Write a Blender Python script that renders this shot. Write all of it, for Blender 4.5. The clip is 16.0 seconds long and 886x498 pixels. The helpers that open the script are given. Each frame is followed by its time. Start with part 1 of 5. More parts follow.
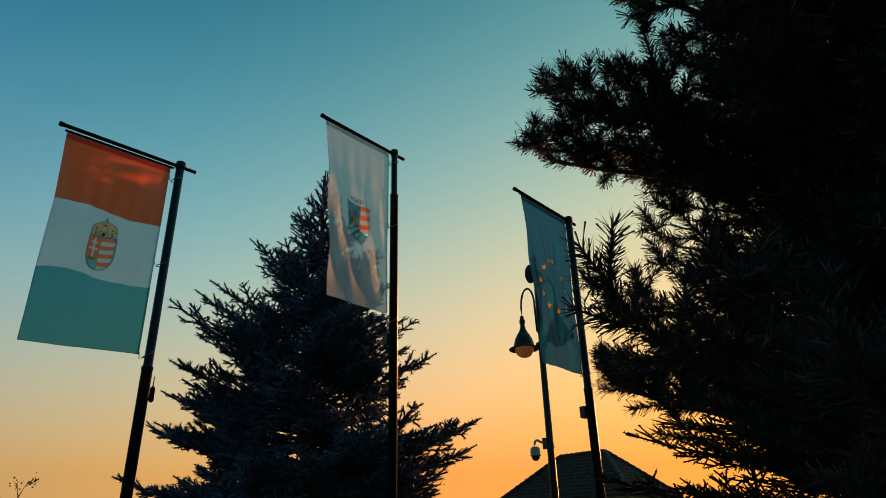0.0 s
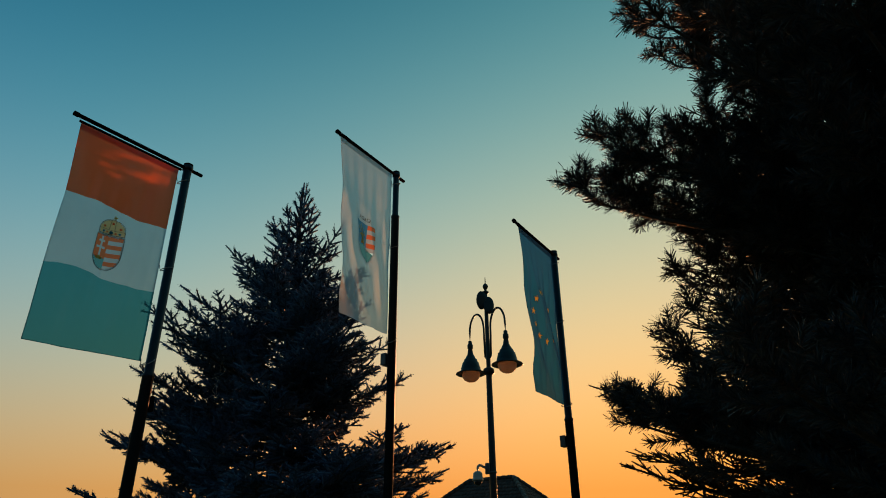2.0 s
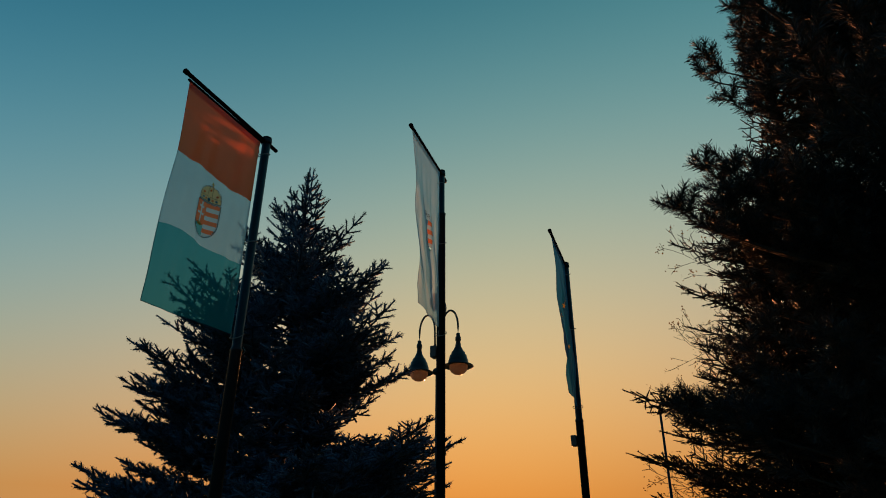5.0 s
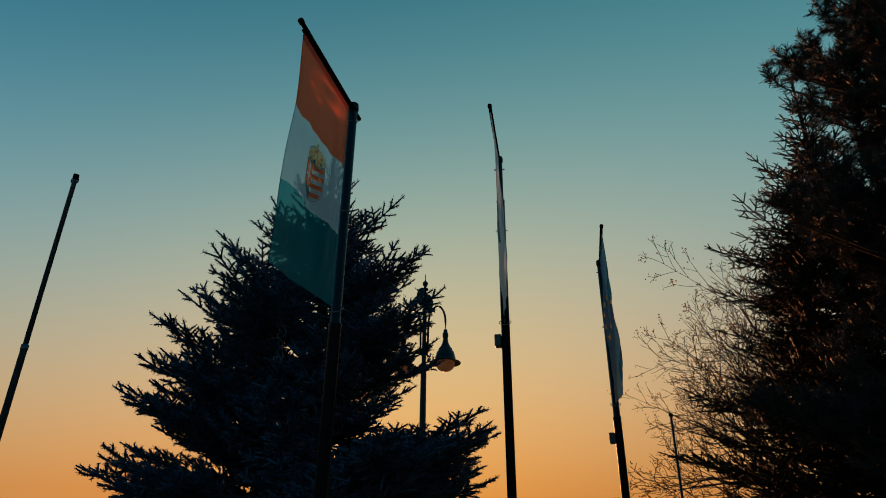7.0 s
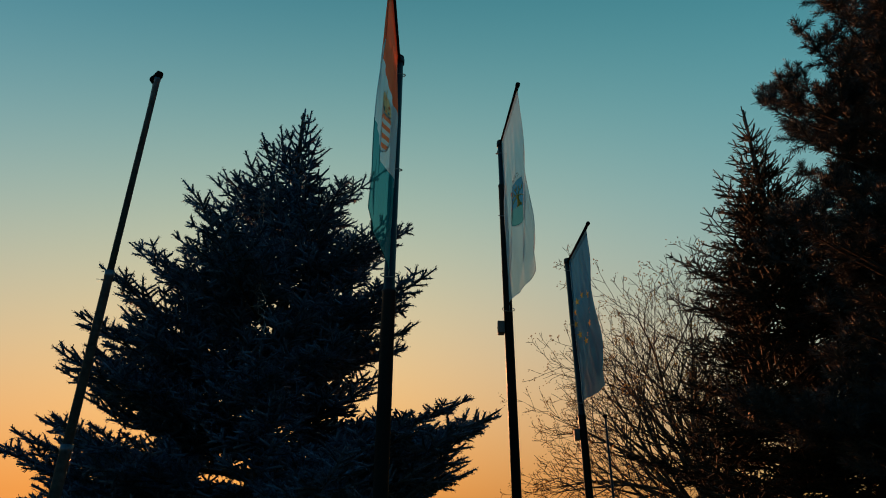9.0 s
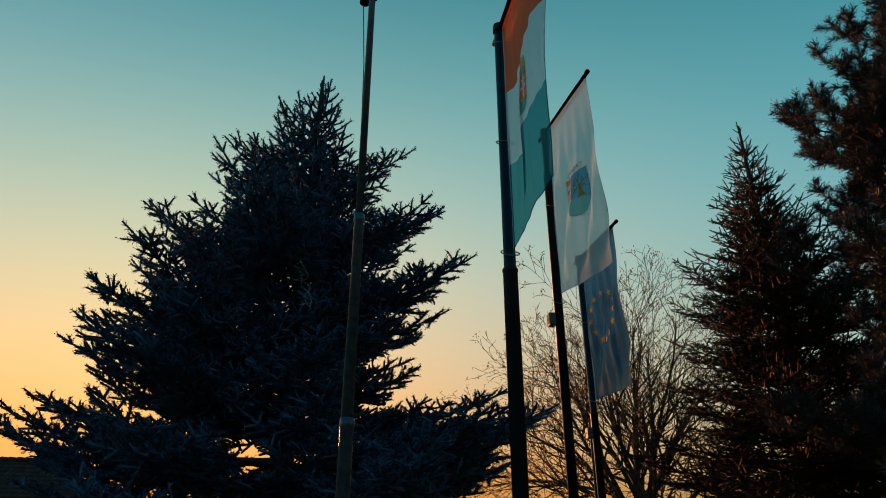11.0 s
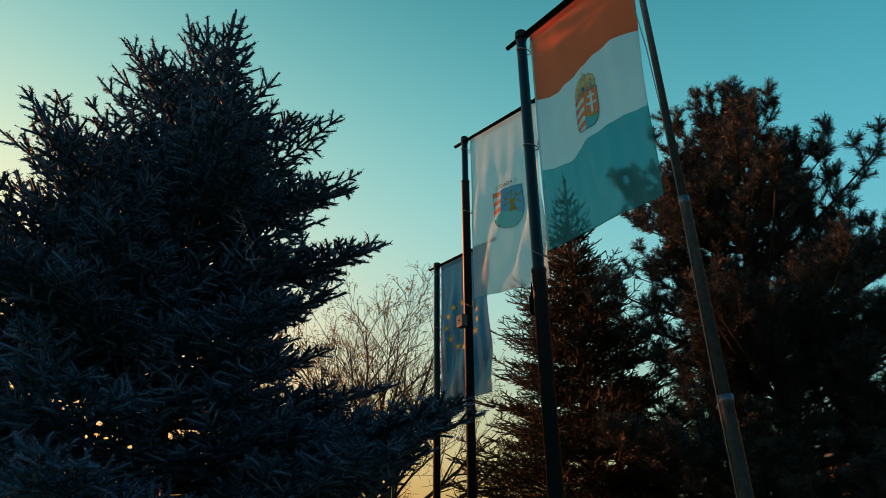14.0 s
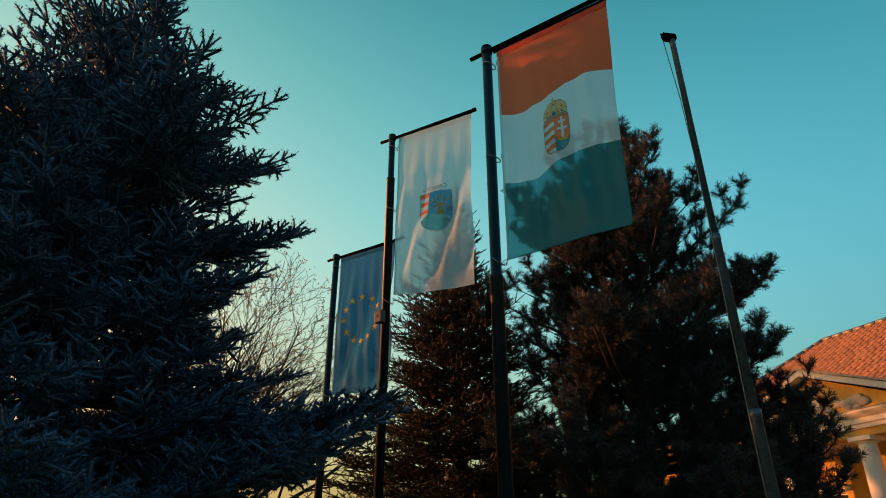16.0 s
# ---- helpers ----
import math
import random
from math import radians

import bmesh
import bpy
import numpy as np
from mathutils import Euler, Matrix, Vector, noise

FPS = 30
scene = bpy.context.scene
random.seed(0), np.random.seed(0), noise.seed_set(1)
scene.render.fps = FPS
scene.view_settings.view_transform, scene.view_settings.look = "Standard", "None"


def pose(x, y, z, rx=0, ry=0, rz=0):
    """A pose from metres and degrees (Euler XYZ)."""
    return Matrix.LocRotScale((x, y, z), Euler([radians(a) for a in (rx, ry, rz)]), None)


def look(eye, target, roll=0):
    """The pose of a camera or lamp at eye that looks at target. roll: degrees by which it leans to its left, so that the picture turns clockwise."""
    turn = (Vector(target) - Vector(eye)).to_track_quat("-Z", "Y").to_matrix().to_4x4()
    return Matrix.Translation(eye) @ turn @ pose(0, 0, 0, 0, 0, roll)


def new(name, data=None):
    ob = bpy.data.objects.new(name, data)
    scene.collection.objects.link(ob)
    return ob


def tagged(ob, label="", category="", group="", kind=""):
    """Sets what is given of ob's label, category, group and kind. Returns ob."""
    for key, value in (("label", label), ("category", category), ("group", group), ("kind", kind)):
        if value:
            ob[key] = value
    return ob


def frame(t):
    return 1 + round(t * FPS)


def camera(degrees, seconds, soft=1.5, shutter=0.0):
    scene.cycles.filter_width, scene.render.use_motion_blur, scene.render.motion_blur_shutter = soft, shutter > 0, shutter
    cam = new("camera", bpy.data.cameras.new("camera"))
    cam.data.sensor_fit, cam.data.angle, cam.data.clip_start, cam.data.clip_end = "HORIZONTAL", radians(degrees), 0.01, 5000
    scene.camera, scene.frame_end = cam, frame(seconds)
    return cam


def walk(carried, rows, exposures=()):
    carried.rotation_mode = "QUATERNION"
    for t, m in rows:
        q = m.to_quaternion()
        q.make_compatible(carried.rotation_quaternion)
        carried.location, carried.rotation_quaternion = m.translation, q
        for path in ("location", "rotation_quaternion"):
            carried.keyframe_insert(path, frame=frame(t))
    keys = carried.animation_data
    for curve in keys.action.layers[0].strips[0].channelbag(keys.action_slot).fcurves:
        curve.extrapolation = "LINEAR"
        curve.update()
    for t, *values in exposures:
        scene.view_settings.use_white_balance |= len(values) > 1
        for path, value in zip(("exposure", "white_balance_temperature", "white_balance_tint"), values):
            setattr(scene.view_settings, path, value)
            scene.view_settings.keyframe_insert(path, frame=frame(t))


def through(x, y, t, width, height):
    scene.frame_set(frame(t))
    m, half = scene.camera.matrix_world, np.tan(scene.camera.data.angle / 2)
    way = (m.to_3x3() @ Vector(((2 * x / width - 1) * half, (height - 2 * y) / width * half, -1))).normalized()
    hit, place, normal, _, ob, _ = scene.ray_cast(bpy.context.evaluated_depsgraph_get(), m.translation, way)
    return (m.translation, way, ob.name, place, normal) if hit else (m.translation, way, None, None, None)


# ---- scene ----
cam = camera(67.9, 16.0, 1.0, 0.0)
PATH = [
    (0, (0.182, 0.003, 1.255), (-1.059, 1.33, 2.089), -1.6),
    (0.5, (0.028, -0.053, 1.271), (-1.172, 1.304, 2.118), -1.3),
    (1, (-0.13, -0.231, 1.286), (-1.275, 1.169, 2.141), -1.0),
    (1.5, (-0.299, -0.466, 1.285), (-1.371, 0.981, 2.156), -0.8),
    (2, (-0.492, -0.726, 1.279), (-1.514, 0.749, 2.161), -0.6),
    (2.5, (-0.646, -1.023, 1.281), (-1.647, 0.468, 2.162), -0.5),
    (3, (-0.86, -1.272, 1.267), (-1.866, 0.213, 2.15), -0.3),
    (3.5, (-1.091, -1.481, 1.247), (-2.087, 0.011, 2.132), -0.2),
    (4, (-1.398, -1.634, 1.203), (-2.305, -0.088, 2.09), -0.1),
    (4.2, (-1.537, -1.678, 1.185), (-2.393, -0.104, 2.073), -0.1),
    (6.3, (-3.132, -2.077, 1.067), (-3.682, -0.374, 1.96), 0.5),
    (6.5, (-3.287, -2.07, 1.061), (-3.824, -0.365, 1.958), 0.5),
    (7, (-3.717, -2.095, 1.04), (-4.188, -0.372, 1.94), 0.4),
    (7.5, (-4.08, -2.056, 1.044), (-4.466, -0.313, 1.945), 0.4),
    (8, (-4.493, -2.008, 1.025), (-4.76, -0.245, 1.932), 0.2),
    (8.5, (-4.905, -1.947, 1.016), (-5.061, -0.169, 1.919), 0.2),
    (9, (-5.335, -1.885, 0.987), (-5.384, -0.102, 1.891), 0.1),
    (9.2, (-5.493, -1.904, 0.989), (-5.497, -0.115, 1.883), 0.5),
    (11.3, (-7.016, -1.362, 1.002), (-6.701, 0.395, 1.904), 0.1),
    (11.5, (-7.15, -1.318, 0.98), (-6.766, 0.424, 1.884), 0.1),
    (12, (-7.511, -1.185, 0.976), (-6.918, 0.496, 1.884), 0.1),
    (12.5, (-7.871, -1.035, 0.937), (-7.15, 0.594, 1.847), -0.1),
    (13, (-8.21, -0.849, 0.908), (-7.395, 0.735, 1.816), -0.1),
    (13.5, (-8.499, -0.665, 0.899), (-7.618, 0.882, 1.81), -0.1),
    (14, (-8.75, -0.524, 0.919), (-7.719, 0.929, 1.828), -0.2),
    (14.5, (-8.937, -0.362, 0.91), (-7.757, 0.972, 1.82), -0.4),
    (15, (-9.177, -0.227, 0.888), (-7.887, 0.997, 1.804), -0.3),
    (15.5, (-9.307, -0.102, 0.887), (-7.971, 1.073, 1.801), -0.1),
    (16, (-9.441, -0.017, 0.891), (-8.061, 1.116, 1.79), -0.2),
]
# stops and white balance by which the film's own exposure drifts along the way
EXPOSURE = [(0, -0.05, 6700, 10), (1.5, -0.18, 6500, 10), (3.5, -0.55, 6150, 10), (4.2, -0.6, 6100, 10), (7, -0.62, 5950, 10), (9, -0.36, 6100, 10),
            (11.5, 0.02, 6400, 11), (12.5, 0.24, 6550, 11), (14, 0.44, 6900, 11), (16, 0.55, 7200, 11)]
walk(cam, [(t, look(eye, target, roll)) for t, eye, target, roll in PATH], EXPOSURE)

# ---- world and sun ----
GROUND = -0.3
SUN_AZ, SUN_EL = 107.0, 3.2          # degrees, counter-clockwise from +x, and above the horizon
SUN_DIR = Vector((math.cos(radians(SUN_AZ)) * math.cos(radians(SUN_EL)), math.sin(radians(SUN_AZ)) * math.cos(radians(SUN_EL)), math.sin(radians(SUN_EL))))


# stops of red, green and blue for each term of the sky: how near the sun, how high, how far to the east
SKY_TERMS = [
    ("one", (-0.794, -0.913, -0.046)),
    ("c", (2.186, 0.569, -0.164)),
    ("cc", (-0.642, -0.213, -0.891)),
    ("z", (-3.884, -1.407, -1.845)),
    ("zz", (-4.341, -2.057, -1.679)),
    ("cz", (-0.234, -0.047, 0.563)),
    ("glow", (0.13, 0.38, -0.15)),
    ("low", (-1.2, -2.4, -5.75)),
    ("ccz", (3.706, 2.659, 2.717)),
    ("e", (-0.732, -0.551, -0.413)),
    ("ez", (2.497, 1.545, 0.887)),
    ("ee", (-0.499, 0.571, 0.416)),
]


def build_world():
    """An evening sky: orange near the set sun, pale cream above it, teal high up and away from it."""
    w = bpy.data.worlds.new("evening_sky")
    scene.world = w
    w.use_nodes = True
    nt = w.node_tree
    nt.nodes.clear()
    N, L = nt.nodes.new, nt.links.new

    def put(socket, v):
        if isinstance(v, (int, float)):
            socket.default_value = v
        else:
            L(v, socket)

    def calc(op, x, y=0.0, z=0.0):
        n = N("ShaderNodeMath"); n.operation = op
        for i, v in enumerate((x, y, z)):
            put(n.inputs[i], v)
        return n.outputs[0]

    def within(v, lo, hi):
        return calc("MINIMUM", calc("MAXIMUM", v, lo), hi)
    tc = N("ShaderNodeTexCoord")
    nrm = N("ShaderNodeVectorMath"); nrm.operation = "NORMALIZE"
    L(tc.outputs["Generated"], nrm.inputs[0])

    def along(v):
        n = N("ShaderNodeVectorMath"); n.operation = "DOT_PRODUCT"
        L(nrm.outputs[0], n.inputs[0]); n.inputs[1].default_value = v
        return n.outputs["Value"]
    raw = along(SUN_DIR)
    c = within(raw, -0.2, 1.0)
    z = within(along((0, 0, 1)), 0.1, 0.74)
    e = within(along((math.cos(radians(SUN_AZ - 90)), math.sin(radians(SUN_AZ - 90)), 0)), -0.65, 1.0)
    cc = calc("MULTIPLY", c, c)
    terms = {"one": 1.0, "c": c, "cc": cc, "z": z, "zz": calc("MULTIPLY", z, z), "cz": calc("MULTIPLY", c, z),
             "glow": calc("EXPONENT", calc("MULTIPLY_ADD", c, 12.0, -12.0)), "low": calc("EXPONENT", calc("MULTIPLY", z, -7.0)),
             "ccz": calc("MULTIPLY", cc, z), "e": e, "ez": calc("MULTIPLY", e, z), "ee": calc("MULTIPLY", e, e)}
    rgb = N("ShaderNodeCombineColor")
    for k in range(3):
        total = 0.0
        for nm, gains in SKY_TERMS:
            total = calc("MULTIPLY_ADD", terms[nm], gains[k], total)
        L(calc("POWER", 2.0, total), rgb.inputs[k])
    # the half of the sky turned away from the sun is already dim
    dim = N("ShaderNodeMapRange")
    dim.inputs["From Min"].default_value, dim.inputs["From Max"].default_value = -1.0, 0.0
    dim.inputs["To Min"].default_value, dim.inputs["To Max"].default_value = 0.7, 1.0
    L(raw, dim.inputs["Value"])
    sky = N("ShaderNodeTexSky"); sky.sky_type = "NISHITA"; sky.sun_disc = False
    sky.sun_elevation, sky.sun_rotation = radians(SUN_EL), radians(90 - SUN_AZ)
    b1, b2, add, out = N("ShaderNodeBackground"), N("ShaderNodeBackground"), N("ShaderNodeAddShader"), N("ShaderNodeOutputWorld")
    L(rgb.outputs[0], b1.inputs["Color"]); L(dim.outputs["Result"], b1.inputs["Strength"])
    L(sky.outputs["Color"], b2.inputs["Color"]); b2.inputs["Strength"].default_value = 0.003
    L(b1.outputs[0], add.inputs[0]); L(b2.outputs[0], add.inputs[1]); L(add.outputs[0], out.inputs["Surface"])


build_world()
sun_data = bpy.data.lights.new("sun", "SUN")
sun_data.energy, sun_data.angle, sun_data.color = 5.0, radians(0.8), (1.0, 0.34, 0.12)
sun = new("sun", sun_data)
sun.matrix_world = look(SUN_DIR * 60, (0, 0, 0))


# ---- materials ----
def material(name, colour, rough=0.6, metal=0.0, vary=0.25, scale=8.0, bump=0.15, bump_scale=60.0, hue=None, island=False):
    """A surface with colour that varies at two scales, and fine relief."""
    m = bpy.data.materials.new(name)
    m.use_nodes = True
    nt = m.node_tree
    N, L = nt.nodes.new, nt.links.new
    p = nt.nodes["Principled BSDF"]
    p.inputs["Roughness"].default_value, p.inputs["Metallic"].default_value = rough, metal
    tc = N("ShaderNodeTexCoord")
    n1, n2 = N("ShaderNodeTexNoise"), N("ShaderNodeTexNoise")
    n1.inputs["Scale"].default_value, n1.inputs["Detail"].default_value = scale, 5
    n2.inputs["Scale"].default_value, n2.inputs["Detail"].default_value = scale * 9, 3
    L(tc.outputs["Object"], n1.inputs["Vector"]); L(tc.outputs["Object"], n2.inputs["Vector"])
    a = N("ShaderNodeMath"); a.operation = "ADD"
    L(n1.outputs["Fac"], a.inputs[0]); L(n2.outputs["Fac"], a.inputs[1])
    val = a
    if island:
        g = N("ShaderNodeNewGeometry")
        b = N("ShaderNodeMath"); b.operation = "ADD"
        L(a.outputs[0], b.inputs[0]); L(g.outputs["Random Per Island"], b.inputs[1])
        c = N("ShaderNodeMath"); c.operation = "SUBTRACT"; L(b.outputs[0], c.inputs[0]); c.inputs[1].default_value = 0.5
        val = c
    mr = N("ShaderNodeMapRange")
    mr.inputs["From Min"].default_value, mr.inputs["From Max"].default_value = 0.6, 1.4
    L(val.outputs[0], mr.inputs["Value"])
    mix = N("ShaderNodeMix"); mix.data_type = "RGBA"
    other = hue or tuple(c * (1 - vary) for c in colour)
    mix.inputs[6].default_value = (*other, 1)
    mix.inputs[7].default_value = (*[min(1, c * (1 + vary)) for c in colour], 1)
    L(mr.outputs["Result"], mix.inputs["Factor"]); L(mix.outputs[2], p.inputs["Base Color"])
    if bump:
        n3 = N("ShaderNodeTexNoise"); n3.inputs["Scale"].default_value = bump_scale
        L(tc.outputs["Object"], n3.inputs["Vector"])
        bp = N("ShaderNodeBump"); bp.inputs["Strength"].default_value = bump; bp.inputs["Distance"].default_value = 0.01
        L(n3.outputs["Fac"], bp.inputs["Height"]); L(bp.outputs["Normal"], p.inputs["Normal"])
    return m


def leaf_material(name, colour, other, through=0.25, rough=0.6, gloss=0.12):
    """Needles or leaves: two tones from blade to blade, light passing through a little."""
    m = material(name, colour, rough, 0, 0.3, 1.2, 0, hue=other, island=True)
    nt = m.node_tree
    p, out = nt.nodes["Principled BSDF"], nt.nodes["Material Output"]
    src = p.inputs["Base Color"].links[0].from_socket
    t, mx = nt.nodes.new("ShaderNodeBsdfTranslucent"), nt.nodes.new("ShaderNodeMixShader")
    nt.links.new(src, t.inputs["Color"])
    p.inputs["Specular IOR Level"].default_value = gloss
    mx.inputs[0].default_value = through
    nt.links.new(p.outputs[0], mx.inputs[1]); nt.links.new(t.outputs[0], mx.inputs[2]); nt.links.new(mx.outputs[0], out.inputs["Surface"])
    return m


def cloth_material(name, colour, clear=0.22, through=0.42, veil=0.11):
    """Thin knitted flag cloth: scatters, lets light through, and is a little see-through."""
    m = bpy.data.materials.new(name)
    m.use_nodes = True
    nt = m.node_tree
    nt.nodes.clear()
    N, L = nt.nodes.new, nt.links.new
    tc = N("ShaderNodeTexCoord")
    wv = N("ShaderNodeTexNoise"); wv.inputs["Scale"].default_value, wv.inputs["Detail"].default_value = 3.0, 6
    L(tc.outputs["Object"], wv.inputs["Vector"])
    mix = N("ShaderNodeMix"); mix.data_type = "RGBA"
    mix.inputs[6].default_value = (*[c * 0.82 for c in colour], 1); mix.inputs[7].default_value = (*[min(1, c * 1.1) for c in colour], 1)
    L(wv.outputs["Fac"], mix.inputs["Factor"])
    weave = N("ShaderNodeTexNoise"); weave.inputs["Scale"].default_value = 420
    L(tc.outputs["Object"], weave.inputs["Vector"])
    bp = N("ShaderNodeBump"); bp.inputs["Strength"].default_value, bp.inputs["Distance"].default_value = 0.05, 0.001
    L(weave.outputs["Fac"], bp.inputs["Height"])
    d, t, s, g = N("ShaderNodeBsdfDiffuse"), N("ShaderNodeBsdfTranslucent"), N("ShaderNodeBsdfTransparent"), N("ShaderNodeBsdfGlossy")
    for sh in (d, t):
        L(mix.outputs[2], sh.inputs["Color"]); L(bp.outputs["Normal"], sh.inputs["Normal"])
    s.inputs["Color"].default_value = (*[min(1.0, 1.1 * c + veil) for c in colour], 1)
    g.inputs["Roughness"].default_value = 0.28
    g.inputs["Color"].default_value = (1, 1, 1, 1)
    m1, m2, m3, out = N("ShaderNodeMixShader"), N("ShaderNodeMixShader"), N("ShaderNodeMixShader"), N("ShaderNodeOutputMaterial")
    m1.inputs[0].default_value, m2.inputs[0].default_value, m3.inputs[0].default_value = through, clear, 0.03
    L(d.outputs[0], m1.inputs[1]); L(t.outputs[0], m1.inputs[2])
    L(m1.outputs[0], m3.inputs[1]); L(g.outputs[0], m3.inputs[2])
    L(m3.outputs[0], m2.inputs[1]); L(s.outputs[0], m2.inputs[2]); L(m2.outputs[0], out.inputs["Surface"])
    return m


def globe_material(name):
    m = bpy.data.materials.new(name)
    m.use_nodes = True
    nt = m.node_tree
    p, out = nt.nodes["Principled BSDF"], nt.nodes["Material Output"]
    p.inputs["Base Color"].default_value, p.inputs["Roughness"].default_value = (0.8, 0.72, 0.6, 1), 0.12
    t, mx = nt.nodes.new("ShaderNodeBsdfTranslucent"), nt.nodes.new("ShaderNodeMixShader")
    n = nt.nodes.new("ShaderNodeTexNoise"); n.inputs["Scale"].default_value = 7
    r = nt.nodes.new("ShaderNodeMix"); r.data_type = "RGBA"
    r.inputs[6].default_value, r.inputs[7].default_value = (0.7, 0.55, 0.42, 1), (0.95, 0.8, 0.66, 1)
    nt.links.new(n.outputs["Fac"], r.inputs["Factor"]); nt.links.new(r.outputs[2], t.inputs["Color"])
    mx.inputs[0].default_value = 0.75
    nt.links.new(p.outputs[0], mx.inputs[1]); nt.links.new(t.outputs[0], mx.inputs[2]); nt.links.new(mx.outputs[0], out.inputs["Surface"])
    return m


M_GRASS = material("grass", (0.06, 0.09, 0.03), 0.9, 0, 0.4, 0.6, 0.6, 30)
M_STEEL = material("dark_painted_steel", (0.006, 0.012, 0.02), 0.42, 0.0, 0.3, 5, 0.08, 90)
M_WEATHERED = material("weathered_steel", (0.095, 0.12, 0.155), 0.36, 0.5, 0.35, 6, 0.3, 40, hue=(0.05, 0.064, 0.085))
M_BAR = material("black_bar", (0.006, 0.006, 0.007), 0.9, 0.0, 0.3, 9, 0.05, 90)
M_BAR.node_tree.nodes["Principled BSDF"].inputs["Specular IOR Level"].default_value = 0.0
M_BAR.node_tree.nodes["Principled BSDF"].inputs["IOR"].default_value = 1.0
M_LAMP = material("lamp_dark_paint", (0.012, 0.02, 0.023), 0.42, 0.0, 0.3, 6, 0.08, 80)
for m in (M_STEEL, M_WEATHERED, M_LAMP):
    m.node_tree.nodes["Principled BSDF"].inputs["Specular IOR Level"].default_value = 0.25
M_ROPE = material("rope", (0.22, 0.21, 0.2), 0.8, 0, 0.3, 30, 0.4, 300)
M_ZINC = material("galvanised", (0.08, 0.085, 0.09), 0.5, 0.3, 0.2, 18, 0.1, 120)
M_GLOBE = globe_material("lamp_globe")
M_CAMWHITE = material("camera_white_plastic", (0.36, 0.33, 0.29), 0.35, 0, 0.08, 8, 0.03, 90)
M_CAMDARK = material("camera_dark_dome", (0.01, 0.01, 0.012), 0.08, 0, 0.2, 8, 0, 90)
M_BARK_S = material("spruce_bark", (0.05, 0.038, 0.032), 0.9, 0, 0.4, 9, 0.8, 50)
M_BARK_P = material("pine_bark", (0.032, 0.025, 0.021), 0.9, 0, 0.45, 7, 0.9, 35)
M_BARK_B = material("bare_tree_bark", (0.05, 0.034, 0.024), 0.9, 0, 0.35, 7, 0.7, 45)
M_BLUE = leaf_material("blue_spruce_needles", (0.09, 0.155, 0.255), (0.024, 0.048, 0.084), 0.03)
M_GREEN = leaf_material("spruce_needles", (0.06, 0.038, 0.024), (0.018, 0.018, 0.016), 0.03)
M_PINE = leaf_material("pine_needles", (0.066, 0.055, 0.046), (0.02, 0.032, 0.044), 0.05, 0.5, 0.22)
M_BUD = leaf_material("young_leaves", (0.3, 0.17, 0.035), (0.2, 0.1, 0.025), 0.45)
M_CONE = material("cone", (0.09, 0.055, 0.035), 0.85, 0, 0.3, 20, 0.5, 80)
M_RED = cloth_material("red_cloth", (1.0, 0.17, 0.04), 0.04, 0.66)
M_WHITE = cloth_material("white_cloth", (0.68, 0.86, 0.95), 0.2, 0.48)
M_TEAL = cloth_material("green_cloth", (0.012, 0.29, 0.33), 0.38, 0.42, 0.11)
M_EU = cloth_material("blue_cloth", (0.01, 0.17, 0.35), 0.18, 0.46, 0.05)
P_RED = cloth_material("print_red", (1.0, 0.17, 0.03), 0.2, 0.55)
P_WHITE = cloth_material("print_white", (0.6, 0.66, 0.68), 0.2, 0.55)
P_GREEN = cloth_material("print_green", (0.08, 0.34, 0.35), 0.3, 0.55)
P_BLUE = cloth_material("print_blue", (0.035, 0.26, 0.44), 0.25, 0.55)
P_GOLD = cloth_material("print_gold", (1.0, 0.62, 0.08), 0.05, 0.5)
P_STAR = cloth_material("print_star", (1.0, 0.5, 0.05), 0.1, 0.45)
P_CROWN = cloth_material("print_crown", (0.75, 0.52, 0.22), 0.2, 0.5)
P_DARK = cloth_material("print_dark", (0.11, 0.1, 0.09), 0.25)
M_OCHRE = material("ochre_render", (0.55, 0.34, 0.075), 0.85, 0, 0.12, 1.5, 0.25, 60)
M_PLASTER = material("white_plaster", (0.75, 0.7, 0.62), 0.8, 0, 0.08, 2, 0.15, 70)
M_STONE = material("relief_stone", (0.5, 0.42, 0.33), 0.85, 0, 0.25, 5, 0.4, 40)
M_TILE = material("red_clay_tile", (0.24, 0.105, 0.055), 0.75, 0, 0.22, 1.2, 0.3, 60, island=True)
M_TILE_OLD = material("old_brown_tile", (0.05, 0.027, 0.02), 0.85, 0, 0.3, 1.2, 0.4, 40, island=True)
M_MORTAR = material("hip_mortar", (0.11, 0.09, 0.075), 0.9, 0, 0.3, 4, 0.5, 40)
M_GREYWALL = material("pale_wall", (0.5, 0.46, 0.4), 0.9, 0, 0.15, 1.2, 0.2, 50)
M_GLASS = material("dark_window_glass", (0.02, 0.025, 0.03), 0.05, 0, 0.1, 3, 0, 50)
M_WOOD = material("dark_door_wood", (0.09, 0.05, 0.03), 0.5, 0, 0.3, 6, 0.3, 60)
M_LEAD = material("zinc_flashing", (0.2, 0.19, 0.19), 0.5, 0.5, 0.2, 5, 0.1, 60)
M_CORD = material("light_string_cord", (0.45, 0.43, 0.4), 0.6, 0, 0.2, 30, 0.1, 90)


# ---- building blocks ----
def thing(name, at=(0, 0, 0), label="", category="", group="", kind=""):
    ob = new(name)
    ob.empty_display_size = 0.2
    ob.location = at
    return tagged(ob, label, category, group, kind)


